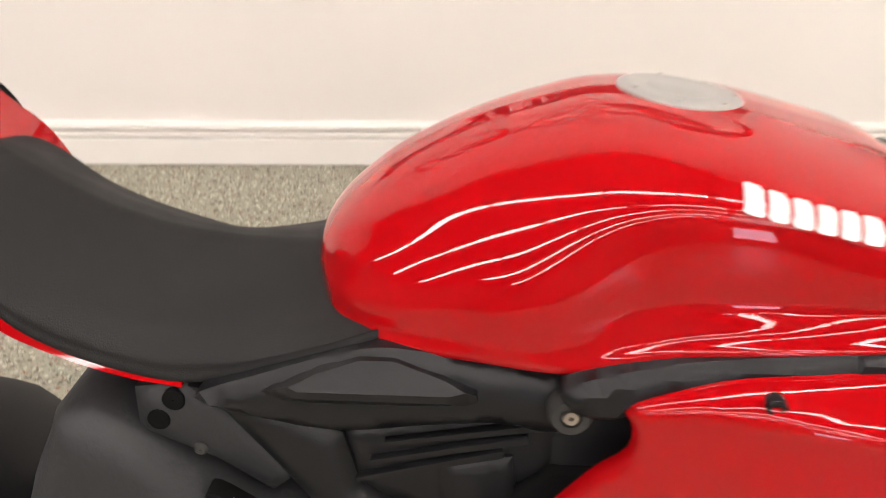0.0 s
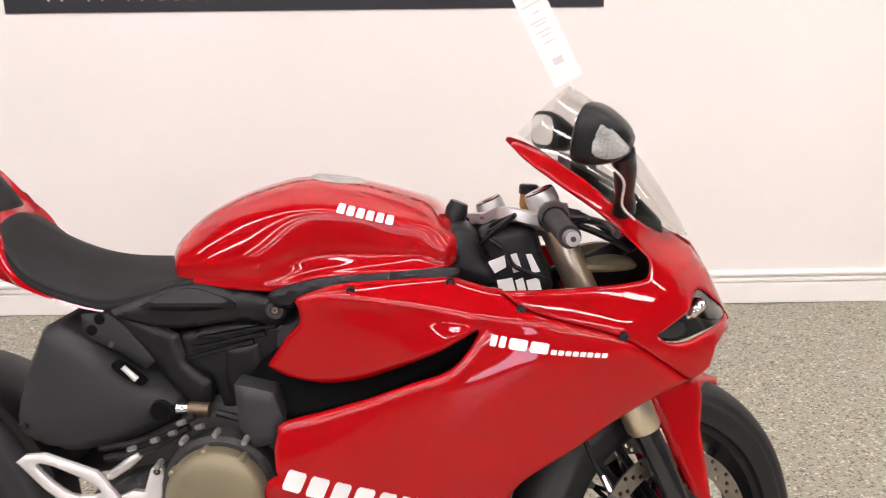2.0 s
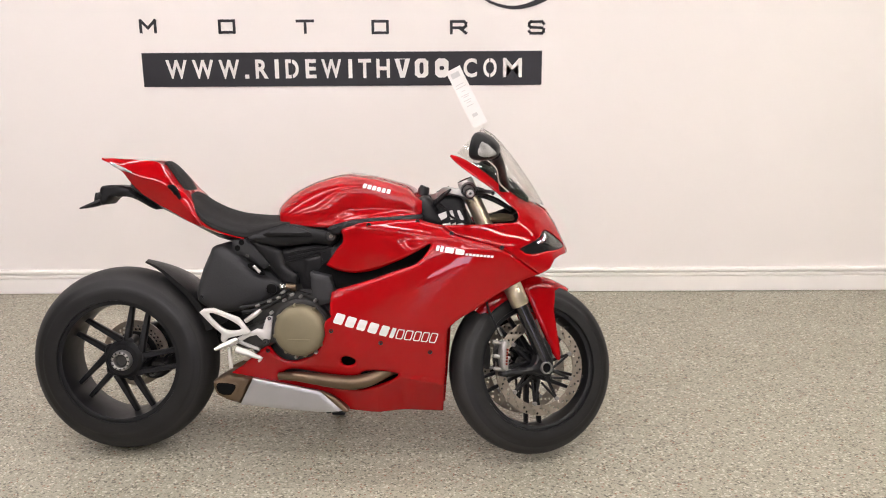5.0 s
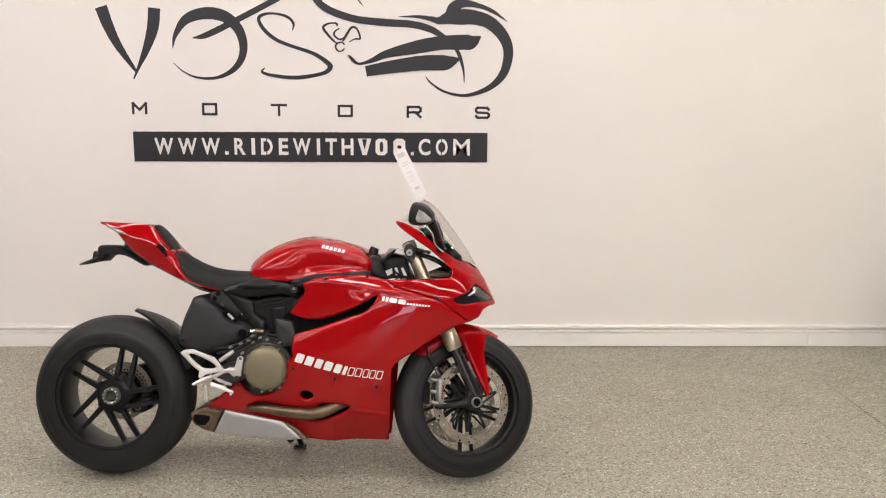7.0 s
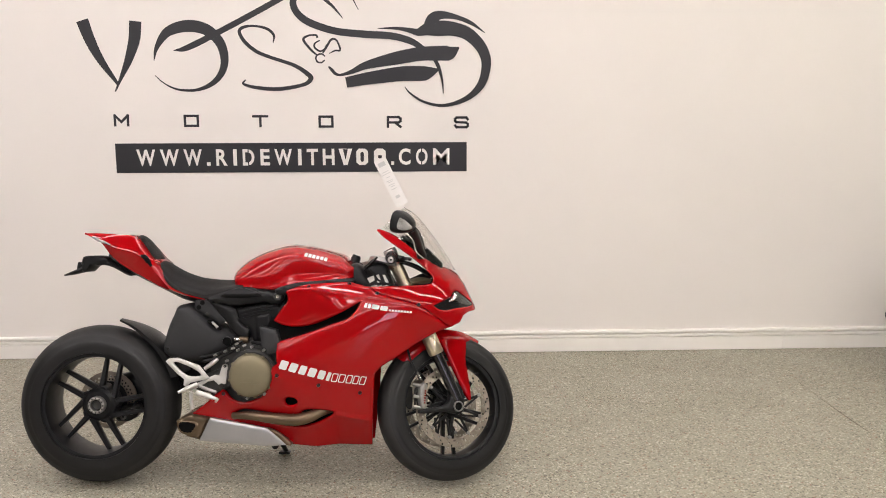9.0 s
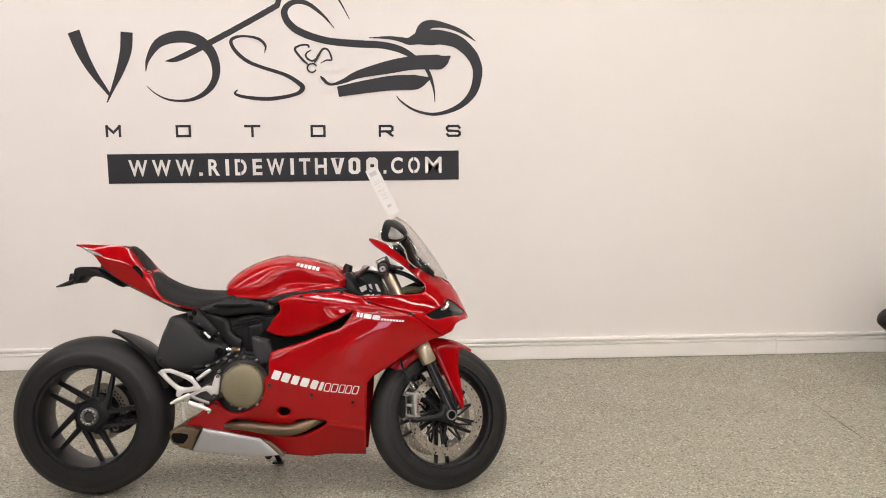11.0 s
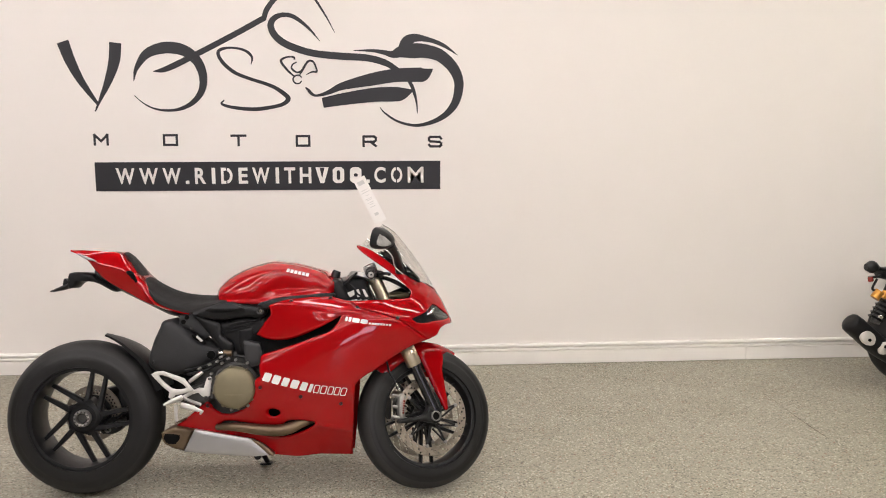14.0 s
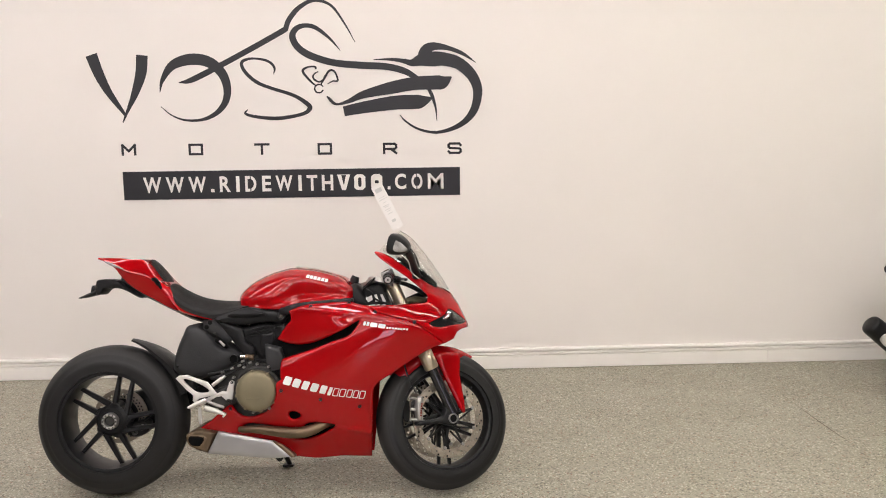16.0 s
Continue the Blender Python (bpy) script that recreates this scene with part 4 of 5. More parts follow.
# the port's inner shade is a black disc set on the shield
part("shield_port", disc(.0165, -.145, -.1600, (-.158, 0, .597), .001, 20), M_CAVITY_SHADE, bike, "round opening in the shield, its shade a black disc")
part("port_rim", lathe([(.0165, -.150), (.0165, -.1606), (.0185, -.1606), (.0185, -.150)], 24, (-.158, 0, .597)), M_PLASTIC, bike)
# slot drawn as a black strip for the shade within it
part("shield_slot", puff([(-.228, .682), (-.184, .651), (-.192, .643), (-.233, .670)], -.1615, -.14, .002, step=.006), M_CAVITY_SHADE, bike)
part("shield_rivet", disc(.006, -.150, -.159, (-.395, 0, .568), .002, 12), M_PLASTIC, bike)
part("shock_spring", tube([(-.216, -.160, .675), (-.194, -.160, .653)], [.0045, .0055], 10), M_ALU_PAINT, bike)
hug = []
for k in np.linspace(radians(20), radians(77), 18):
    f = (math.degrees(k) - 20) / 57
    wdt = .092 * (1 - .75 * max(f - .6, 0) / .4)
    r0 = .376 - .016 * f
    deep = .046 - .034 * f
    sec = [(r0 - deep, -wdt), (r0 - deep * .45, -wdt * 1.02), (r0 - .004, -wdt * .66), (r0, 0), (r0 - .004, wdt * .66), (r0 - deep * .45, wdt * 1.02), (r0 - deep * .5, wdt * .98), (r0 - .006, 0), (r0 - deep * .5, -wdt * .98)]
    hug.append([(-.712 + r * math.cos(k), y, .328 + r * math.sin(k)) for r, y in sec])
part("rear_hugger", loft(hug), M_PLASTIC, bike, "matt black rear hugger over the tyre", smooth=50)

# engine
eng = part("engine_block", loft([[(x, y * w, z0 + (z1 - z0) * zz) for y, zz in ((-1, .12), (-1, .8), (-.75, 1), (.75, 1), (1, .8), (1, .12), (.7, 0), (-.7, 0))] for x, w, z0, z1 in
                                 ((-.24, .09, .36, .52), (-.17, .13, .30, .58), (-.03, .15, .26, .62), (.1, .15, .26, .60), (.22, .12, .30, .56), (.3, .10, .36, .54))]), M_ENGINE, bike, "dark cast engine block")
part("clutch_housing", lathe([(.0005, -.16), (.098, -.16), (.098, -.200), (.090, -.208), (.0005, -.208)], 48, (-.050, 0, .472)), M_ENGINE, eng)
clutch = part("clutch_cover", lathe([(.0005, -.243), (.058, -.242), (.074, -.238), (.081, -.231), (.084, -.222), (.086, -.205), (.0005, -.205)], 56, (-.050, -.006, .470)), M_TAN, eng, "round bronze clutch cover")
part("cover_mark", block(-.088, -.012, -.2500, -.246, .440, .446, .001), M_TAN, clutch)
for k in range(8):
    a = radians(12 + k * 45)
    part("cover_lug", disc(.0065, -.205, -.234, (-.050 + .083 * math.cos(a), 0, .470 + .083 * math.sin(a)), .003, 12), M_TAN, clutch)
for a in (62, 88, 118, 150, 262, 305):
    r = .093 if a > 200 else .108
    part("cover_screw", lathe([(.0005, -.226), (.004, -.226), (.0055, -.222), (.0055, -.20), (.0005, -.20)], 10, (-.050 + r * math.cos(radians(a)), -.008, .474 + r * math.sin(radians(a)))), M_CALIPER, eng)
part("oil_sight", tube([(-.104, -.172, .606), (-.070, -.172, .604)], [.013, .013], 12, n=1), M_HEADER, eng)
part("union", tube([(-.124, -.172, .607), (-.104, -.172, .606)], [.010, .010], 10, n=1), M_CHROME, eng)
for a, b, r in (((-.26, -.17, .535), (-.09, -.19, .600), .006), ((-.25, -.175, .520), (-.10, -.19, .580), .007), ((-.06, -.16, .595), (.05, -.17, .600), .007), ((-.02, -.15, .60), (.03, -.16, .56), .009)):
    mid = [(p + q) / 2 for p, q in zip(a, b)]
    mid[2] -= .012
    part("hose", tube([a, mid, b], r, 8), M_PLASTIC, eng)
for x, z in ((-.20, .545), (-.16, .560), (-.13, .572), (-.115, .590), (-.085, .583)):
    part("hose_clip", tube([(x, -.200, z), (x + .012, -.204, z + .005)], .0048, 8), M_CALIPER, eng)

# exhaust: silencer, cap and header pipe
pipe = part("exhaust_header", tube([(-.135, -.155, .302), (-.06, -.182, .306), (.04, -.195, .297), (.115, -.198, .292), (.17, -.196, .302), (.225, -.18, .322), (.27, -.13, .33)], [.013, .017, .022, .024, .023, .018, .016], 16), M_HEADER, bike,
             "heat-stained steel header pipe")
for s in (-1, 1):
    body = [(-.224, .294), (-.109, .273), (.0, .253), (.040, .219), (.078, .186), (.030, .181), (-.019, .182), (-.140, .192), (-.268, .204)]
    sil = part("silencer", puff(body, s * .166, s * .04, .003, .001, .03, step=.008, smooth=False), M_SILENCER, bike, "satin silver silencer under the engine")
    part("silencer_cap", puff([(-.362, .281), (-.338, .296), (-.313, .308), (-.268, .302), (-.226, .294), (-.270, .204), (-.320, .218), (-.356, .247)], s * .163, s * .05, .010, .003, .02, step=.007, smooth=False), M_HEADER, sil,
         "brown heat-stained silencer cap")
    part("outlet_rim", puff([(-0.356, 0.279), (-0.318, 0.283), (-0.282, 0.280), (-0.272, 0.260), (-0.299, 0.228), (-0.344, 0.237)], s * .1655, s * .13, .003, step=.008), M_HEADER, sil)
    # black inset for the shade inside the outlet
    part("outlet", puff([(-0.348, 0.274), (-0.318, 0.277), (-0.288, 0.274), (-0.282, 0.260), (-0.303, 0.235), (-0.340, 0.243)], s * .167, s * .13, .002, step=.006), M_CAVITY_SHADE, sil, "exhaust outlet, its shade a black inset")
    part("silencer_end", puff([(.005, .252), (.025, .246), (.054, .230), (.098, .189), (.080, .186), (.042, .220)], s * .1675, s * .12, .003, step=.006), M_HEADER, sil)

# right foot rest
rest = part("foot_rest", puff([(-.169, .506), (-.160, .511), (-.150, .507), (-.148, .496), (-.157, .433), (-.182, .428), (-.203, .447), (-.225, .442), (-.264, .419), (-.290, .405), (-.298, .421), (-.252, .444), (-.202, .467), (-.182, .465)],
                              -.192, -.178, .003, step=.007, smooth=False), M_ALU_PAINT, bike, "bare aluminium rider foot rest")
part("heel_guard", puff([(-.389, .524), (-.375, .535), (-.342, .538), (-.257, .507), (-.219, .459), (-.238, .451), (-.293, .439), (-.309, .422), (-.319, .431), (-.316, .453), (-.345, .477)],
                        -.206, -.194, .003, holes=([(-.356, .514), (-.338, .520), (-.272, .491), (-.251, .468), (-.303, .467)],), step=.007, smooth=False), M_ALU_PAINT, rest, "pierced aluminium heel guard")
part("hanger_bolt", disc(.006, -.19, -.1945, (-.158, 0, .503), .001, 14, .002), M_ENGINE, rest)
part("hanger_bolt", disc(.011, -.17, -.196, (-.172, 0, .424), .002, 16, .003), M_ENGINE, rest)
part("peg", tube([(-.262, -.215, .436), (-.295, -.238, .422), (-.325, -.255, .409)], [.0085, .0095, .005], 10), M_ALU, rest)
part("pedal_arm", tube([(-.262, -.205, .430), (-.225, -.212, .416), (-.185, -.218, .404)], [.006, .007, .006], 8), M_CALIPER, rest)
part("brake_pedal", tube([(-.262, -.222, .404), (-.225, -.228, .394), (-.190, -.234, .383)], [.011, .010, .007], 10), M_ALU_PAINT, rest)
part("pedal_tip", tube([(-.190, -.234, .383), (-.176, -.236, .379), (-.186, -.236, .368)], [.007, .006, .004], 8, n=2), M_ALU_PAINT, rest)
part("master_cylinder", tube([(-.240, -.185, .492), (-.205, -.185, .517), (-.186, -.185, .531)], [.008, .009, .006], 10), M_ALU, rest)
part("rest_bracket", puff([(-.29, .44), (-.18, .49), (-.13, .50), (-.12, .44), (-.18, .40), (-.26, .40)], -.178, -.10, .01, step=.01), M_ENGINE, rest)
part("pedal_rod", tube([(-.30, -.17, .40), (-.295, -.17, .33)], .007, 8), M_ALU_PAINT, rest)

# swingarm on the left, chain side
part("swingarm", tube([(-.10, .10, .43), (-.25, .13, .45), (-.45, .15, .42), (-.60, .15, .355), (-.72, .13, .318)], [.06, .068, .078, .092, .10], 16, .55), M_WHEEL, bike, "black single-sided swingarm")
part("side_stand", tube([(-.03, .12, .24), (-.02, .21, .145), (.0, .290, .060)], [.014, .012, .011], 10), M_PLASTIC, bike, "black side stand with a flat foot")
part("stand_foot", block(-.030, .020, .265, .310, .051, .060, .003), M_PLASTIC, bike)
part("stand_mount", puff([(-.02, .18), (.0, .19), (.03, .18), (.022, .150), (.015, .138), (.0, .136), (-.01, .15)], -.02, .02, .006, step=.008), M_PLASTIC, bike)


# wheels
def tyre_profile(rim, outer, width, n=34):
    prof = []
    for k in range(n + 1):
        t = math.pi * k / n
        c = math.cos(t)
        groove = .0020 if k in (2, n - 2) else (-.0022 if k in (4, n - 4) else 0)
        prof.append((rim + (outer - rim) * math.sin(t) ** 0.62 + groove, -(width / 2 + groove * .8) * math.copysign(abs(c) ** 0.8, c)))
    prof.append((rim - .004, width / 2 * .8))
    prof.append((rim - .004, -width / 2 * .8))
    return prof


def wheel(name, cx, cz, rim, outer, width, rim_w, phase, m, label, spread, spoke_y, root_r, thick, swirl):
    """Tyre, rim with a rolled lip, five split spokes and hub."""
    w = part(name, lathe([(rim + .005, -rim_w), (rim - .006, -rim_w - .003), (rim - .016, -rim_w), (rim - .018, -rim_w + .012), (rim - .024, -rim_w * .35), (rim - .024, rim_w * .35),
                          (rim - .018, rim_w - .012), (rim - .016, rim_w), (rim - .006, rim_w + .003), (rim + .005, rim_w), (rim - .020, 0)], 72, (cx, 0, cz), m=m), M_WHEEL, bike, label)
    tyre = part("tyre", lathe(tyre_profile(rim, outer, width), 84, (cx, 0, cz), m=m), M_RUBBER, w, "worn black road tyre", smooth=60)
    tyre.data.materials.append(M_SIDEWALL)
    back = m.inverted()
    for f in tyre.data.polygons:
        p = back @ f.center
        if math.hypot(p.x - cx, p.z - cz) < rim + (outer - rim) * .66:
            f.material_index = 1
    part("hub", lathe([(.018, -.055), (root_r - .014, -.055), (root_r, -.042), (root_r, .042), (root_r - .014, .055), (.018, .055)], 36, (cx, 0, cz), m=m), M_WHEEL, w)
    for k in range(5):
        a = radians(phase + 72 * k)
        ca, sa = math.cos(a), math.sin(a)
        for s in (-1, 1):
            r0, r1 = (root_r * .8, rim - .016) if s > 0 else (root_r * .95, rim - .016)
            a1 = a + s * spread / r1
            a0 = a1 if s > 0 else a1 - swirl
            part("spoke", beam((cx + r0 * math.cos(a0), spoke_y, cz + r0 * math.sin(a0)), (cx + r1 * math.cos(a1), -.012, cz + r1 * math.sin(a1)), thick, .030, thick * .62, .026, m=m), M_WHEEL, w)
        part("spoke_root", disc(root_r * .34, -.045, .03, (cx + root_r * .85 * math.cos(a + .05), 0, cz + root_r * .85 * math.sin(a + .05)), .008, 14, m=m), M_WHEEL, w)
    return w


def brake_disc(parent, cx, cz, r0, r1, y, rows, m, bobbins=0):
    """A drilled steel disc ring."""
    ring = [(cx + r1 * math.cos(a), cz + r1 * math.sin(a)) for a in np.linspace(0, math.tau, 72, endpoint=False)]
    loops = [ring, [(cx + r0 * math.cos(a), cz + r0 * math.sin(a)) for a in np.linspace(0, math.tau, 60, endpoint=False)]]
    count = 72
    for i in range(count):
        r = r0 + (r1 - r0) * (.25, .52, .8)[i % rows]
        a = math.tau * i / count
        loops.append([(cx + r * math.cos(a) + .0046 * math.cos(b), cz + r * math.sin(a) + .0046 * math.sin(b)) for b in np.linspace(0, math.tau, 8, endpoint=False)])
    return part("brake_disc", sheet([np.array(l) for l in loops], lambda x, z, d: y - .0025, lambda x, z, d: y + .0025, .02, m), M_STEEL, parent, "drilled steel brake disc", smooth=30)


I4 = Matrix.Identity(4)
rear = wheel("rear_wheel", -.712, .328, .217, .322, .196, .088, 1.5, I4, "black five-spoke rear wheel with a wide tyre", .030, -.030, .068, .024, .70)
part("axle_nut", lathe([(.024, -.078), (.028, -.080), (.033, -.078), (.036, -.066), (.036, -.050), (.024, -.050)], 36, (-.712, 0, .328)), M_CALIPER, rear, "ringed aluminium axle nut")
for k in range(12):
    a = radians(30 * k)
    part("nut_notch", disc(.0035, -.081, -.07, (-.712 + .029 * math.cos(a), 0, .328 + .029 * math.sin(a)), .0008, 8), M_ENGINE, rear)
part("nut_core", lathe([(.0005, -.066), (.018, -.066), (.022, -.060), (.022, -.05), (.0005, -.05)], 24, (-.712, 0, .328)), M_ENGINE, rear)
brake_disc(rear, -.712, .328, .075, .120, .072, 2, I4)
part("disc_carrier", disc(.080, .06, .07, (-.712, 0, .328), .003, 32, .03), M_WHEEL, rear)
part("rear_caliper", puff([(-.675, .25), (-.625, .240), (-.585, .265), (-.585, .31), (-.645, .305)], .04, .10, .012, step=.01), M_ENGINE, bike)
for x, z in ((-.640, .262), (-.606, .283)):
    part("caliper_piston", disc(.013, .028, .045, (x, 0, z), .003, 16, .006), M_CALIPER, bike)
part("brake_hose", tube([(-.60, .035, .31), (-.57, .03, .335), (-.50, .04, .36), (-.40, .05, .40)], .005, 8), M_PLASTIC, bike)

# steering: everything below turns with the bars
RAKE, TURN_DEG = 24.5, 25.0
AXIS_FOOT = Vector((.842, 0, 0))
AXIS = Vector((-math.sin(radians(RAKE)), 0, math.cos(radians(RAKE))))
STEER = Matrix.Translation(AXIS_FOOT) @ Matrix.Rotation(radians(TURN_DEG), 4, AXIS) @ Matrix.Translation(-AXIS_FOOT)
FX, FZ, LEG_X = .719, .307, .736
CX, CZ = FX - .012, FZ - .007
front = wheel("front_wheel", FX, FZ, .2165, .300, .122, .050, 52.0, STEER, "black five-spoke front wheel", .026, -.015, .045, .015, .50)
for y in (-.066, .066):
    ring = brake_disc(front, FX, FZ, .129, .164, y, 3, STEER)
    for k in range(9):
        a = radians(20 + 40 * k)
        part("bobbin", disc(.008, y - .006, y + .006, (FX + .125 * math.cos(a), 0, FZ + .125 * math.sin(a)), .002, 12, m=STEER), M_CALIPER, ring)
        part("carrier_arm", beam((FX + .04 * math.cos(a + .12), y, FZ + .04 * math.sin(a + .12)), (FX + .122 * math.cos(a), y, FZ + .122 * math.sin(a)), .011, .006, .008, .006, m=STEER), M_WHEEL, ring)
        part("carrier_arm", beam((FX + .052 * math.cos(a - .42), y, FZ + .052 * math.sin(a - .42)), (FX + .121 * math.cos(a - .02), y, FZ + .121 * math.sin(a - .02)), .008, .006, .007, .006, m=STEER), M_WHEEL, ring)
fork = empty("front_fork", Matrix.Identity(4), "", "")
for key in ("label", "category"):
    if key in fork:
        del fork[key]
fork.parent = bike


def on_leg(z, y, ahead=0.0):
    """A point on the fork leg's line at height z."""
    return (LEG_X + (FZ - z) * math.tan(radians(RAKE)) + ahead, y, z)


for s in (-1, 1):
    y = s * .105
    part("fork_tube", tube([on_leg(.935, y), on_leg(.70, y), on_leg(.585, y)], [.0265, .0265, .0265], 20, n=1, m=STEER), M_GOLD, fork, "bronze anodised fork tube")
    part("fork_sleeve", tube([on_leg(.615, y), on_leg(.608, y), on_leg(.526, y), on_leg(.520, y)], [.0265, .0315, .0315, .028], 20, n=1, m=STEER), M_GOLD, fork)
    part("fork_slider", tube([on_leg(.54, y), on_leg(.33, y)], [.0235, .0235], 18, n=1, m=STEER), M_GLOSSBLACK, fork, "black lower fork slider")
    foot = part("fork_foot", puff([(FX - .026, FZ + .085), (FX - .002, FZ + .10), (FX + .024, FZ + .065), (FX + .030, FZ + .0), (FX + .018, FZ - .026), (FX - .012, FZ - .028), (FX - .06, FZ - .018), (FX - .150, FZ - .024),
                                   (FX - .152, FZ - .006), (FX - .06, FZ + .004), (FX - .032, FZ + .030)], y + s * .014, y - s * .026, .006, step=.008, m=STEER), M_WHEEL, fork)
    part("axle_end", lathe([(.0165, s * .016), (.0195, s * .016), (.0215, s * .013), (.0215, 0), (.0165, 0)], 24, (FX, y + s * .006, FZ), m=STEER), M_CALIPER, foot, "silver axle ring")
    # black disc for the shade inside the hollow axle
    part("axle_core", disc(.0165, 0, s * .008, (FX, y + s * .008, FZ), .002, 16, m=STEER), M_CAVITY_SHADE, foot)
    near = M_CALIPER if s < 0 else M_ENGINE
    cal = part("caliper", puff([(CX - .144, CZ + .006), (CX - .151, CZ + .045), (CX - .146, CZ + .086), (CX - .132, CZ + .106), (CX - .118, CZ + .100), (CX - .116, CZ + .080), (CX - .123, CZ + .070), (CX - .124, CZ + .052),
                                (CX - .119, CZ + .042), (CX - .121, CZ + .016), (CX - .128, CZ + .002)],
                               s * .114, s * .088, .006, .003, .015, step=.006, m=STEER), near, fork, "silver radial brake caliper")
    part("caliper_half", puff([(CX - .146, CZ + .010), (CX - .152, CZ + .045), (CX - .146, CZ + .086), (CX - .124, CZ + .090), (CX - .126, CZ + .010)], s * .058, s * .044, .005, step=.008, m=STEER), M_ENGINE, cal)
    part("caliper_bridge", puff([(CX - .146, CZ + .020), (CX - .151, CZ + .045), (CX - .146, CZ + .072), (CX - .136, CZ + .072), (CX - .136, CZ + .020)], s * .092, s * .055, .004, step=.008, m=STEER), M_ENGINE, cal)
    for zz in (.006, .048, .094):
        part("caliper_bolt", tube([(CX - .172, s * .096, CZ + zz + .006), (CX - .166, s * .096, CZ + zz + .005), (CX - .142, s * .098, CZ + zz)], [.0055, .0075, .0065], 10, n=1, m=STEER), M_CALIPER, cal)
        part("bolt_arm", tube([(CX - .142, s * .098, CZ + zz), (CX - .112, s * .098, CZ + zz - .004)], [.0065, .0055], 10, n=1, m=STEER), near, cal)
    for k in range(6):
        part("caliper_mark", block(CX - .1365 + k * .0012, CX - .1305 + k * .0012, s * .1172 - .0008, s * .1172 + .0008, CZ + .022 + k * .0095, CZ + .0285 + k * .0095, 0, m=STEER), M_REDLENS, cal)
    part("brake_hose", tube([(FX - .155, s * .09, FZ + .12), (FX - .19, s * .085, FZ + .2), (FX - .20, s * .06, FZ + .30), (FX - .21, s * .03, FZ + .36)], .0045, 8, m=STEER), M_PLASTIC, fork)
    part("hose_union", tube([(FX - .150, s * .095, FZ + .112), (FX - .162, s * .092, FZ + .14)], [.007, .006], 8, m=STEER), M_CHROME, fork)
    # clamps and bars
    part("fork_cap", tube([on_leg(.922, y), on_leg(.938, y), on_leg(.943, y)], [.0275, .0275, .0255], 24, n=1, m=STEER), M_YOKE, fork, "machined fork cap")
    cf = part("cap_face", tube([on_leg(.9425, y), on_leg(.945, y)], [.026, .024], 20, n=1, m=STEER), M_GLOSSBLACK, fork)
    part("cap_dot", tube([on_leg(.9445, y), on_leg(.9462, y)], [.011, .010], 14, n=1, m=STEER), M_REDLENS, cf)
    part("bar_clamp", tube([on_leg(.890, y), on_leg(.908, y)], [.036, .036], 24, n=1, m=STEER), M_YOKE, fork)
    part("bar", tube([(on_leg(.900, y)[0] - .01, y + s * .02, .900), (.405, s * .24, .885), (.362, s * .36, .858)], .011, 10, m=STEER), M_PLASTIC, fork)
    grip = part("grip", tube([(.412, s * .222, .889), (.408, s * .235, .886), (.364, s * .352, .8587)], [.019, .0175, .017], 16, n=2, m=STEER), M_RUBBER, fork, "black rubber hand grip")
    part("bar_end", tube([(.364, s * .352, .8587), (.362, s * .358, .8575), (.356, s * .376, .855)], [.010, .0125, .0105], 16, n=1, m=STEER), M_CALIPER, grip, "silver bar end weight")
    part("end_screw", tube([(.3575, s * .3725, .8555), (.3555, s * .3775, .8547)], [.0045, .004], 10, n=1, m=STEER), M_ENGINE, grip)
    part("switchgear", tube([(.430, s * .175, .900), (.422, s * .20, .895), (.413, s * .222, .889)], [.022, .026, .022], 12, m=STEER), M_PLASTIC, fork)
    part("lever", tube([(.445, s * .18, .895), (.472, s * .22, .888), (.467, s * .29, .875), (.437, s * .36, .860)], [.009, .007, .006, .006], 8, m=STEER), M_PLASTIC, fork)
    part("lever_mount", tube([(.438, s * .17, .898), (.485, s * .165, .894)], [.016, .014], 10, m=STEER), M_PLASTIC, fork)
clamp = part("triple_clamp", puff([(.36, -.10), (.40, -.135), (.455, -.13), (.47, -.07), (.44, -.02), (.44, .02), (.47, .07), (.455, .13), (.40, .135), (.36, .10), (.375, 0)], 0, .024, .006, step=.012,
                                  holes=([(.39, -.07), (.42, -.075), (.425, -.04), (.40, -.03)], [(.39, .07), (.42, .075), (.425, .04), (.40, .03)])), M_YOKE, fork, "machined aluminium top yoke")
for v in clamp.data.vertices:
    x, y, z = v.co
    v.co = STEER @ Vector((x + .012, z, .905 - y + (.42 - x) * .30))
part("steering_nut", disc(.022, 0, .012, (0, 0, 0), .003, 24, .010, m=STEER @ pose(.405, 0, .915, -90, 0, 0)), M_ALU, fork)
part("reservoir", tube([(.476, .10, .900), (.478, .10, .915), (.480, .10, .938)], [.009, .0155, .0155], 16, n=1), M_AMBER, fork, "amber brake fluid reservoir")
part("reservoir_lid", tube([(.480, .10, .937), (.481, .10, .952), (.4812, .10, .955)], [.0185, .0185, .015], 16, n=1), M_PLASTIC, fork, "black lid")
for k in range(3):
    part("cable", tube([(.44, -.16, .93), (.40 - .015 * k, -.10, .90 - .02 * k), (.38 - .01 * k, -.08, .84), (.40, -.12, .82)], .004, 8, m=I4), M_PLASTIC, bike)
# lower clamp, head pipe and steering damper
part("head_pipe", tube([(.425, 0, .895), (.52, 0, .70)], [.040, .05], 18, n=1), M_PLASTIC, bike)
part("lower_clamp", block(.48, .56, -.14, .14, .70, .735, .01, m=STEER), M_ENGINE, fork)
part("side_pod", puff([(.385, .895), (.44, .91), (.475, .90), (.49, .86), (.505, .79), (.42, .785), (.392, .85)], -.125, -.05, .012, .008, .03), M_PLASTIC, bike, "black box beside the fork")
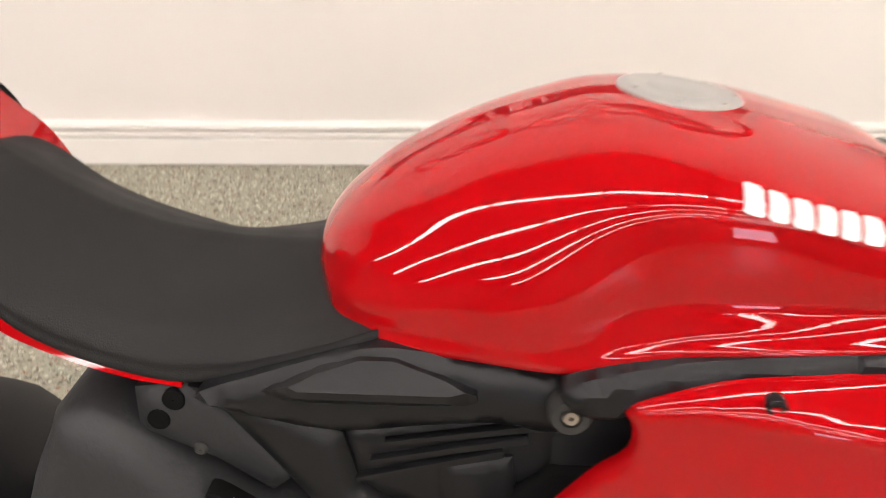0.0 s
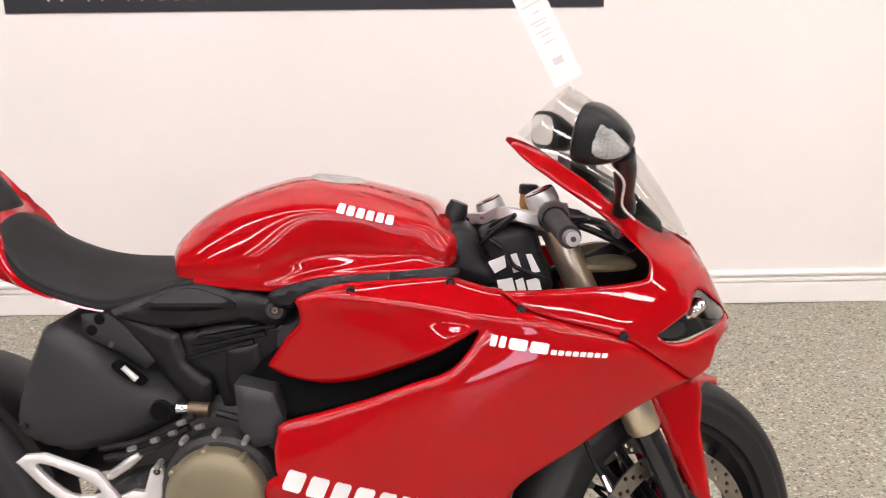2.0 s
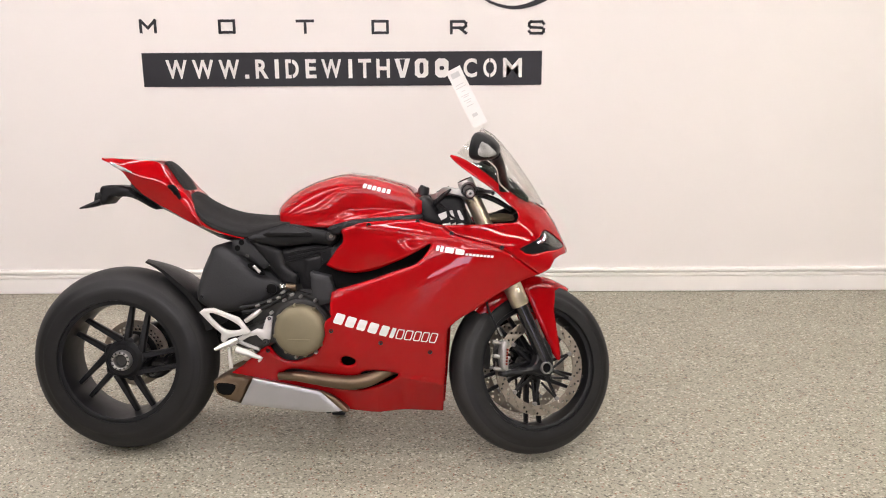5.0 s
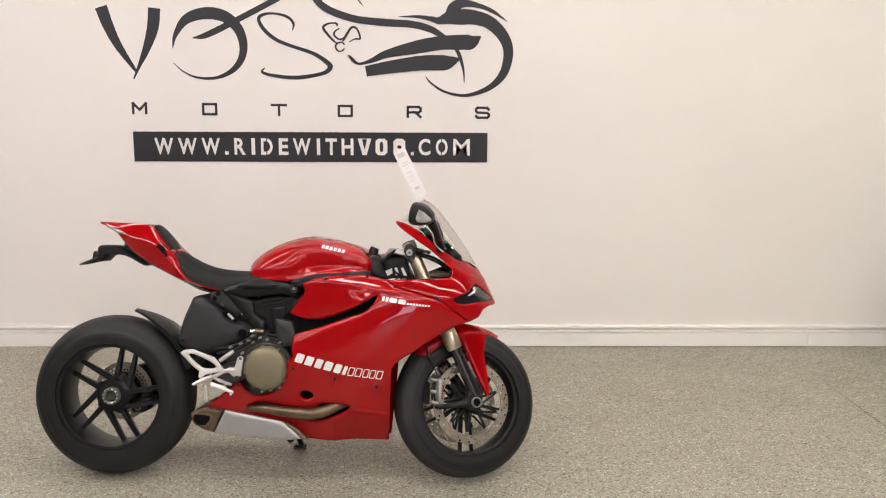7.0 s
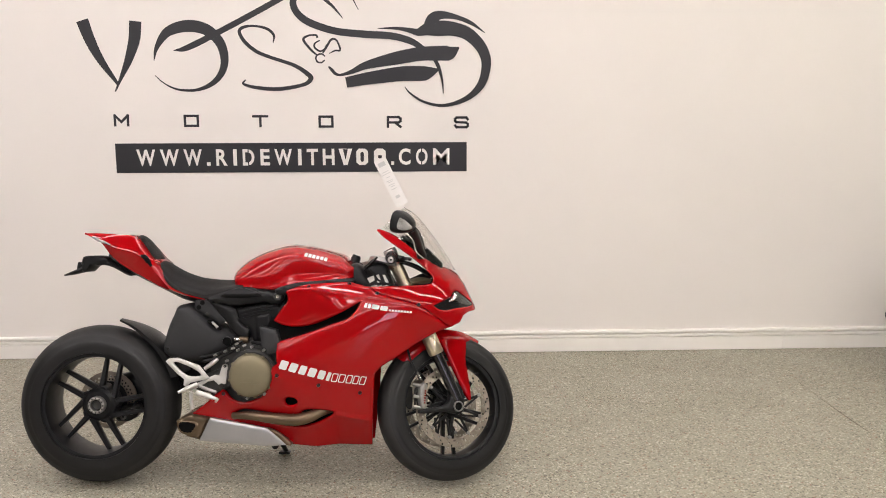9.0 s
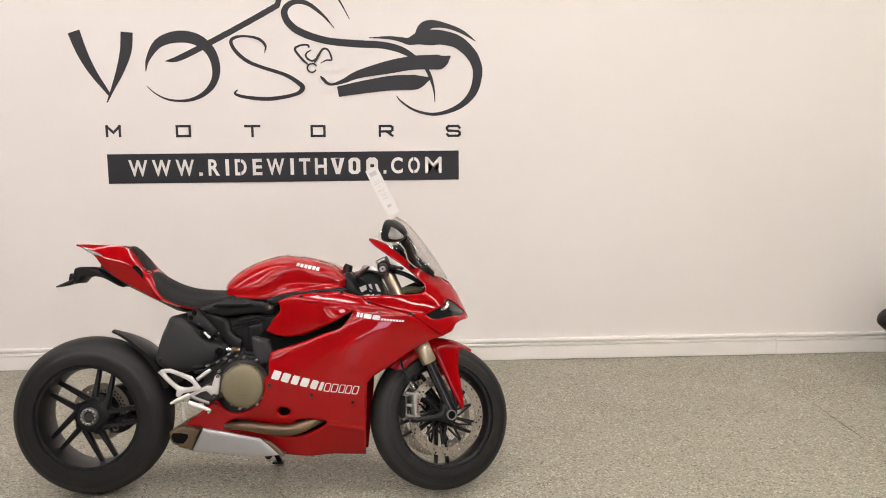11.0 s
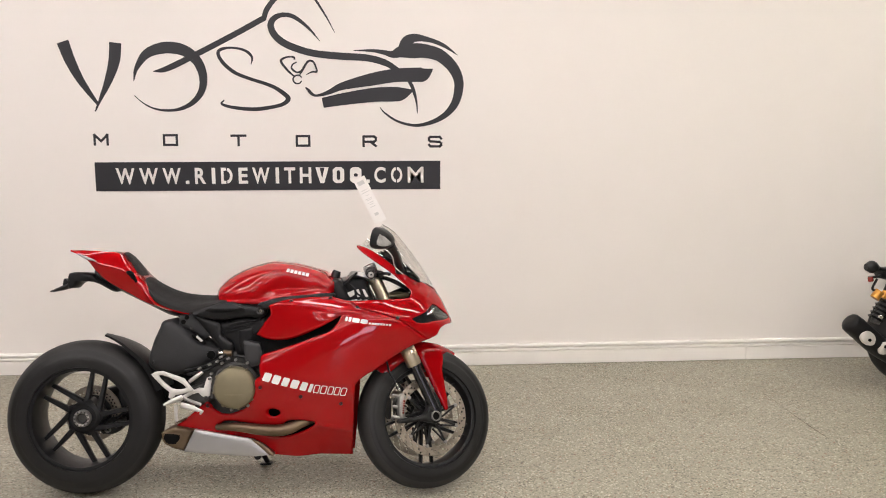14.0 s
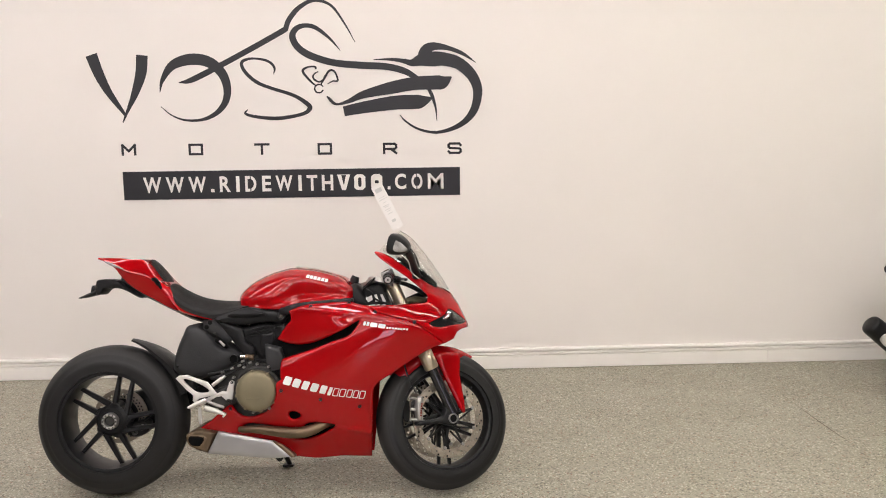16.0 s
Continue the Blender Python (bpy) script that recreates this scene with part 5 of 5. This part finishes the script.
part("pod_label", puff([(.394, .845), (.425, .858), (.428, .838), (.40, .822)], -.1275, -.12, .001, smooth=False, step=.01), M_PAPER, bike, "white label on a black box")
part("pod_label", puff([(.432, .858), (.445, .862), (.455, .832), (.44, .828)], -.1275, -.12, .001, smooth=False, step=.01), M_PAPER, bike)
part("pod_label", puff([(.460, .86), (.470, .86), (.485, .83), (.472, .828)], -.1275, -.12, .001, smooth=False, step=.01), M_PAPER, bike)
for x0, x1 in ((.412, .438), (.443, .456), (.461, .482)):
    part("pod_label", puff([(x0, .815), (x1, .820), (x1 + .006, .798), (x0 + .006, .792)], -.1275, -.12, .001, smooth=False, step=.01), M_PAPER, bike)
part("pod_cable", tube([(.40, -.128, .885), (.425, -.135, .868), (.44, -.134, .842), (.47, -.132, .828), (.495, -.12, .815)], .004, 8), M_PLASTIC, bike)
part("instrument_panel", loft([[(x, y * w, z + k) for y, k in ((-1, -.02), (-1, .02), (-.8, .035), (.8, .035), (1, .02), (1, -.02))] for x, w, z in ((.535, .10, .985), (.56, .115, .975), (.64, .10, .93), (.70, .06, .87))]),
     M_PLASTIC, bike, "black instrument panel behind the screen")
part("cowl_bracket", tube([(.52, 0, .80), (.60, -.04, .84), (.66, 0, .86)], .016, 10), M_PLASTIC, bike)
for s in (-1, 1):
    part("inner_duct", puff([(.545, .822), (.560, .838), (.606, .848), (.645, .842), (.65, .826), (.60, .820)], s * .10, s * .06, .01, .01, .03), M_TAN, bike)
    part("wiring", tube([(.50, s * .07, .91), (.55, s * .11, .905), (.60, s * .12, .885), (.64, s * .09, .86)], .006, 8), M_PLASTIC, bike)

skin("cowl_liner", [(.544, .815), (.60, .82), (.655, .835), (.690, .865), (.740, .855), (.780, .80), (.70, .70), (.60, .75)], lift=-.010, thick=.002, edge=.001, mat=M_PLASTIC, step=.02, sides=(1,), label="black lining inside the nose cowl")

# mudguard
guard = []
for a in np.linspace(radians(60), radians(138), 26):
    f = (math.degrees(a) - 60) / 78
    w = .074 * (1 - .35 * abs(2 * f - 1) ** 3)
    if f < .25:
        w *= .25 + .75 * f / .25
    r = .311 + .010 * (1 - abs(2 * f - .9))
    sec = [(r - .055, -w), (r - .03, -w * 1.04), (r - .008, -w * .8), (r, -w * .4), (r + .004, 0), (r, w * .4), (r - .008, w * .8), (r - .03, w * 1.04), (r - .055, w), (r - .054, w - .004), (r - .012, w * .75), (r - .002, 0), (r - .012, -w * .75), (r - .054, -w + .004)]
    guard.append([(FX + q * math.cos(a), y, FZ + q * math.sin(a)) for q, y in sec])
mud = part("front_mudguard", loft(guard, m=STEER), M_RED, bike, "glossy red front mudguard", smooth=45)
for s in (-1, 1):
    part("guard_leg", puff([(FX - .046, FZ + .285), (FX + .058, FZ + .283), (FX + .060, FZ + .19), (FX + .068, FZ + .13), (FX + .078, FZ + .035), (FX + .060, FZ + .032), (FX + .016, FZ + .12), (FX - .020, FZ + .20)],
                           s * .084, s * .070, .004, .004, .02, step=.008, m=STEER), M_RED, mud)

# windscreen between the ridge and the cowl's upper edge
S_RIDGE = [(.756, .874), (.730, .919), (.702, .963), (.672, 1.006), (.630, 1.061), (.588, 1.108), (.543, 1.137)]
S_EDGE = [(.735, .880, .045), (.690, .895, .095), (.650, .915, .122), (.605, .945, .130), (.555, .985, .126), (.495, 1.026, .112), (.458, 1.050, .100)]
rr, ee = spline(S_RIDGE, 4), spline(S_EDGE, 4)
bm = bmesh.new()
outer, innr = [], []
for (rx, rz), (ex, ez, ew) in zip(rr, ee):
    rows = ([], [])
    for a in np.linspace(-math.pi / 2, math.pi / 2, 25):
        c, sn = math.cos(a), math.sin(a)
        for lst, k in zip(rows, (1.0, .985)):
            lst.append(bm.verts.new((ex + (rx - ex) * c * k, ew * sn * k, ez + (rz - ez) * c * k)))
    outer.append(rows[0])
    innr.append(rows[1])
for grid in (outer, innr):
    for r0, r1 in zip(grid, grid[1:]):
        for i in range(24):
            bm.faces.new((r0[i], r0[i + 1], r1[i + 1], r1[i]))
for j in (0, len(outer) - 1):
    for i in range(24):
        bm.faces.new((outer[j][i], outer[j][i + 1], innr[j][i + 1], innr[j][i]))
screen_ob = part("windscreen", bm, M_SCREEN, bike, "clear curved windscreen", smooth=60)

# mirrors: glass to the rear, the housing tapering forward
MIRROR = [(.000, .330, .052, .034), (.005, .330, .060, .042), (.024, .330, .057, .041), (.042, .327, .047, .035), (.060, .322, .034, .025), (.071, .318, .018, .013)]


def mirror_ring(dx, yc, ry, rz, s, n=28):
    ring = []
    for k in range(n):
        a = math.tau * k / n
        c, q = math.cos(a), math.sin(a)
        y = yc + ry * math.copysign(abs(c) ** .6, c)
        z = 1.071 - dx * .28 + rz * math.copysign(abs(q) ** .65, q)
        ring.append((.522 + (z - 1.071) * (.22 if s < 0 else .02) + dx, s * y, z))
    return ring


for s in (-1, 1):
    TOE = Matrix.Translation((.545, s * .335, -.022 if s > 0 else 0)) @ pose(0, 0, 0, 0, 0, 22 * s) @ Matrix.Translation((-.545, -s * .335, 0))
    mir = part("mirror", loft([mirror_ring(*r, s) for r in spline(MIRROR, 4)], m=TOE), M_PLASTIC, bike, "black mirror with a built-in clear indicator", smooth=50)
    part("mirror_glass", loft([mirror_ring(-.0015, .330, .050, .032, s), mirror_ring(.001, .330, .051, .033, s)], m=TOE), M_MIRROR, mir)
    out = [(.556, 1.084), (.571, 1.076), (.588, 1.052), (.588, 1.040), (.568, 1.034), (.549, 1.044)]

    def side(x):
        return .392 - max(x - .543, 0) * .80
    part("indicator", sheet([spline(out, 3, True)], lambda x, z, d: s * (side(x) - roundoff(d, .005) + .001), lambda x, z, d: s * (side(x) - .02), .007, TOE), M_LENS, mir, "clear indicator lens")
    part("mirror_stem", tube([(.583, s * .322, 1.040), (.596, s * .270, 1.012), (.610, s * .190, .968), (.618, s * .145, .935)], [.018, .018, .016, .020], 12, .8), M_PLASTIC, mir)
    part("mirror_cable", tube([(.556, s * .335, 1.028), (.588, s * .305, .998), (.598, s * .240, .955), (.628, s * .185, .925)], .002, 6), M_PAPER, mir)

# price tag standing up from the screen
tag = empty("price_tag", BIKE @ Matrix.Translation((.545, -.045, 1.128)), "white card price tag tied to the windscreen", "price tag")
u = Vector((-.103, 0, .205)).normalized()
v = Vector((u.z, 0, -u.x))


def tag_quad(a0, a1, b0, b1, y0, y1):
    bm = bmesh.new()
    vs = []
    for y in (y0, y1):
        for a, b in ((a0, b0), (a1, b0), (a1, b1), (a0, b1)):
            p = v * a + u * b
            vs.append(bm.verts.new((p.x, y, p.z)))
    for f in ((0, 1, 2, 3), (7, 6, 5, 4), (0, 4, 5, 1), (1, 5, 6, 2), (2, 6, 7, 3), (3, 7, 4, 0)):
        bm.faces.new([vs[i] for i in f])
    return bm


card = part("card", tag_quad(-.026, .026, .018, .228, 0, .0012), M_PAPER, tag, smooth=0)
part("card_emblem", tag_quad(-.016, .014, .196, .214, -.0006, .0004), M_INK, card, smooth=0)
for k, (b, w) in enumerate(((.170, .016), (.160, .020), (.145, .008), (.130, .017), (.124, .012), (.112, .016), (.104, .010), (.092, .013))):
    part("card_line", tag_quad(-w, w * .8, b, b + .0022, -.0006, .0004), M_INK, card, smooth=0)
part("card_bars", tag_quad(-.010, .008, .052, .064, -.0006, .0004), M_INK, card, smooth=0)
part("string", tube([(0, 0, .0), tuple(u * .01 + Vector((0, -.004, 0))), tuple(u * .026)], .0012, 6), M_PAPER, tag)

# ---- the black motorcycle further along the wall, seen only by its tail ----
OB = Matrix.Translation((3.65, 1.2, 0)) @ pose(0, 0, 0, 0, 0, 4)
other = empty("motorcycle", OB, "black naked motorcycle with a short silencer beside the wall", "motorcycle")
w2 = part("rear_wheel", lathe([(.2, -.06), (.19, -.06), (.17, 0), (.19, .06), (.2, .06)], 48, (.04, 0, .30)), M_WHEEL, other)
part("tyre", lathe(tyre_profile(.205, .303, .17), 60, (.04, 0, .30)), M_RUBBER, w2, "black rear tyre", smooth=60)
for k in range(5):
    a = radians(72 * k)
    part("spoke", beam((.04 + .03 * math.cos(a), 0, .30 + .03 * math.sin(a)), (.04 + .185 * math.cos(a), 0, .30 + .185 * math.sin(a)), .03, .03, .022, .03), M_WHEEL, w2)
sil2 = part("silencer", tube([(-.486, -.13, .430), (-.484, -.13, .428), (-.478, -.13, .423), (-.464, -.13, .412), (-.41, -.13, .370), (-.30, -.13, .280), (-.18, -.12, .20)], [.012, .034, .050, .058, .060, .060, .05], 24, n=3), M_PLASTIC, other, "short matt black silencer")
HEAT = pose(-.392, -.186, .338, 0, 38, 0)
part("heat_cap", lathe([(.0005, -.012), (.030, -.010), (.042, -.003), (.045, .012), (.0005, .012)], 28, m=HEAT @ Matrix.Diagonal((1.25, 1, .85, 1))), M_ALU_PAINT, sil2, "pierced silver silencer badge")
part("heat_cap", lathe([(.0005, -.010), (.026, -.008), (.036, -.003), (.038, .012), (.0005, .012)], 28, m=pose(-.292, -.184, .275, 0, 38, 0)), M_ALU_PAINT, sil2)
# piercings shown by black discs in place of their shade
for dx, dz in ((-.002, -.012), (.10, -.055), (.115, -.070)):
    part("cap_hole", disc(.009, -.204, -.19, (-.388 + dx, 0, .342 + dz), .001, 12), M_CAVITY_SHADE, sil2)
part("shock_absorber", tube([(-.285, -.1, .585), (-.315, -.1, .545)], [.026, .026], 14, n=1), M_ORANGE, other, "gold shock reservoir")
part("shock_absorber", tube([(-.245, -.1, .580), (-.268, -.1, .548)], [.020, .020], 14, n=1), M_ORANGE, other, "gold shock reservoir")
for k in range(6):
    part("coil", lathe([(.040, -.006), (.046, 0), (.040, .006), (.034, 0)], 20, m=pose(-.225 - k * .013, -.085, .535 - k * .022, 0, 30, 0) @ pose(0, 0, 0, 90, 0, 0)), M_GLOSSBLACK, other)
part("shock_spring", tube([(-.22, -.08, .54), (-.27, -.09, .46), (-.30, -.1, .40)], [.030, .030, .026], 14), M_ENGINE, other)
part("frame_loop", tube([(-.20, -.06, .62), (-.24, -.08, .50), (-.12, -.08, .36), (.1, -.08, .34)], .02, 10), M_GLOSSBLACK, other)
part("footpeg_bolt", disc(.012, -.15, -.13, (-.295, 0, .445), .003, 12), M_CHROME, other)
part("indicator", tube([(-.382, -.10, .726), (-.345, -.10, .726), (-.305, -.09, .718)], [.020, .036, .018], 16), M_PLASTIC, other, "round black indicator pod")
part("indicator_stem", tube([(-.31, -.09, .718), (-.22, -.05, .695)], .012, 10), M_PLASTIC, other)
part("tail_lamp", tube([(-.350, -.10, .672), (-.345, -.10, .645)], [.014, .016], 12), M_REDLENS, other)
part("plate_bracket", tube([(-.34, -.09, .665), (-.28, -.07, .665), (-.18, 0, .68)], .008, 8), M_PLASTIC, other)
part("plate_bracket", tube([(-.30, -.09, .655), (-.325, -.09, .60), (-.30, -.09, .585)], .007, 8), M_PLASTIC, other)
part("tail_unit", tube([(-.26, -.04, .68), (-.1, 0, .66), (.05, 0, .64)], [.03, .05, .05], 12), M_PLASTIC, other)
part("tail_seat", loft([[(x, y * w, z0 + (z1 - z0) * k) for y, k in ((-1, .2), (-.9, .8), (-.5, 1), (.5, 1), (.9, .8), (1, .2), (.5, 0), (-.5, 0))] for x, w, z0, z1 in
                        ((-.03, .06, .66, .72), (.1, .10, .66, .76), (.35, .13, .66, .80), (.6, .14, .62, .80), (.75, .10, .64, .80))]), M_SEAT, other)
part("tank", loft([[(x, y * w, z0 + (z1 - z0) * k) for y, k in ((-1, .2), (-.9, .8), (-.5, 1), (.5, 1), (.9, .8), (1, .2), (.5, 0), (-.5, 0))] for x, w, z0, z1 in
                   ((.72, .10, .70, .84), (.85, .15, .68, .96), (1.05, .16, .68, .98), (1.2, .10, .72, .94))]), M_GLOSSBLACK, other)
part("engine_block", block(.4, .95, -.14, .14, .22, .66, .03), M_ENGINE, other)
part("front_tyre", lathe(tyre_profile(.205, .3, .12), 48, (1.5, 0, .30)), M_RUBBER, other, smooth=60)
for s in (-1, 1):
    part("fork_leg", tube([(1.5, s * .1, .3), (1.22, s * .1, .95)], .025, 12, n=1), M_GOLD, other)
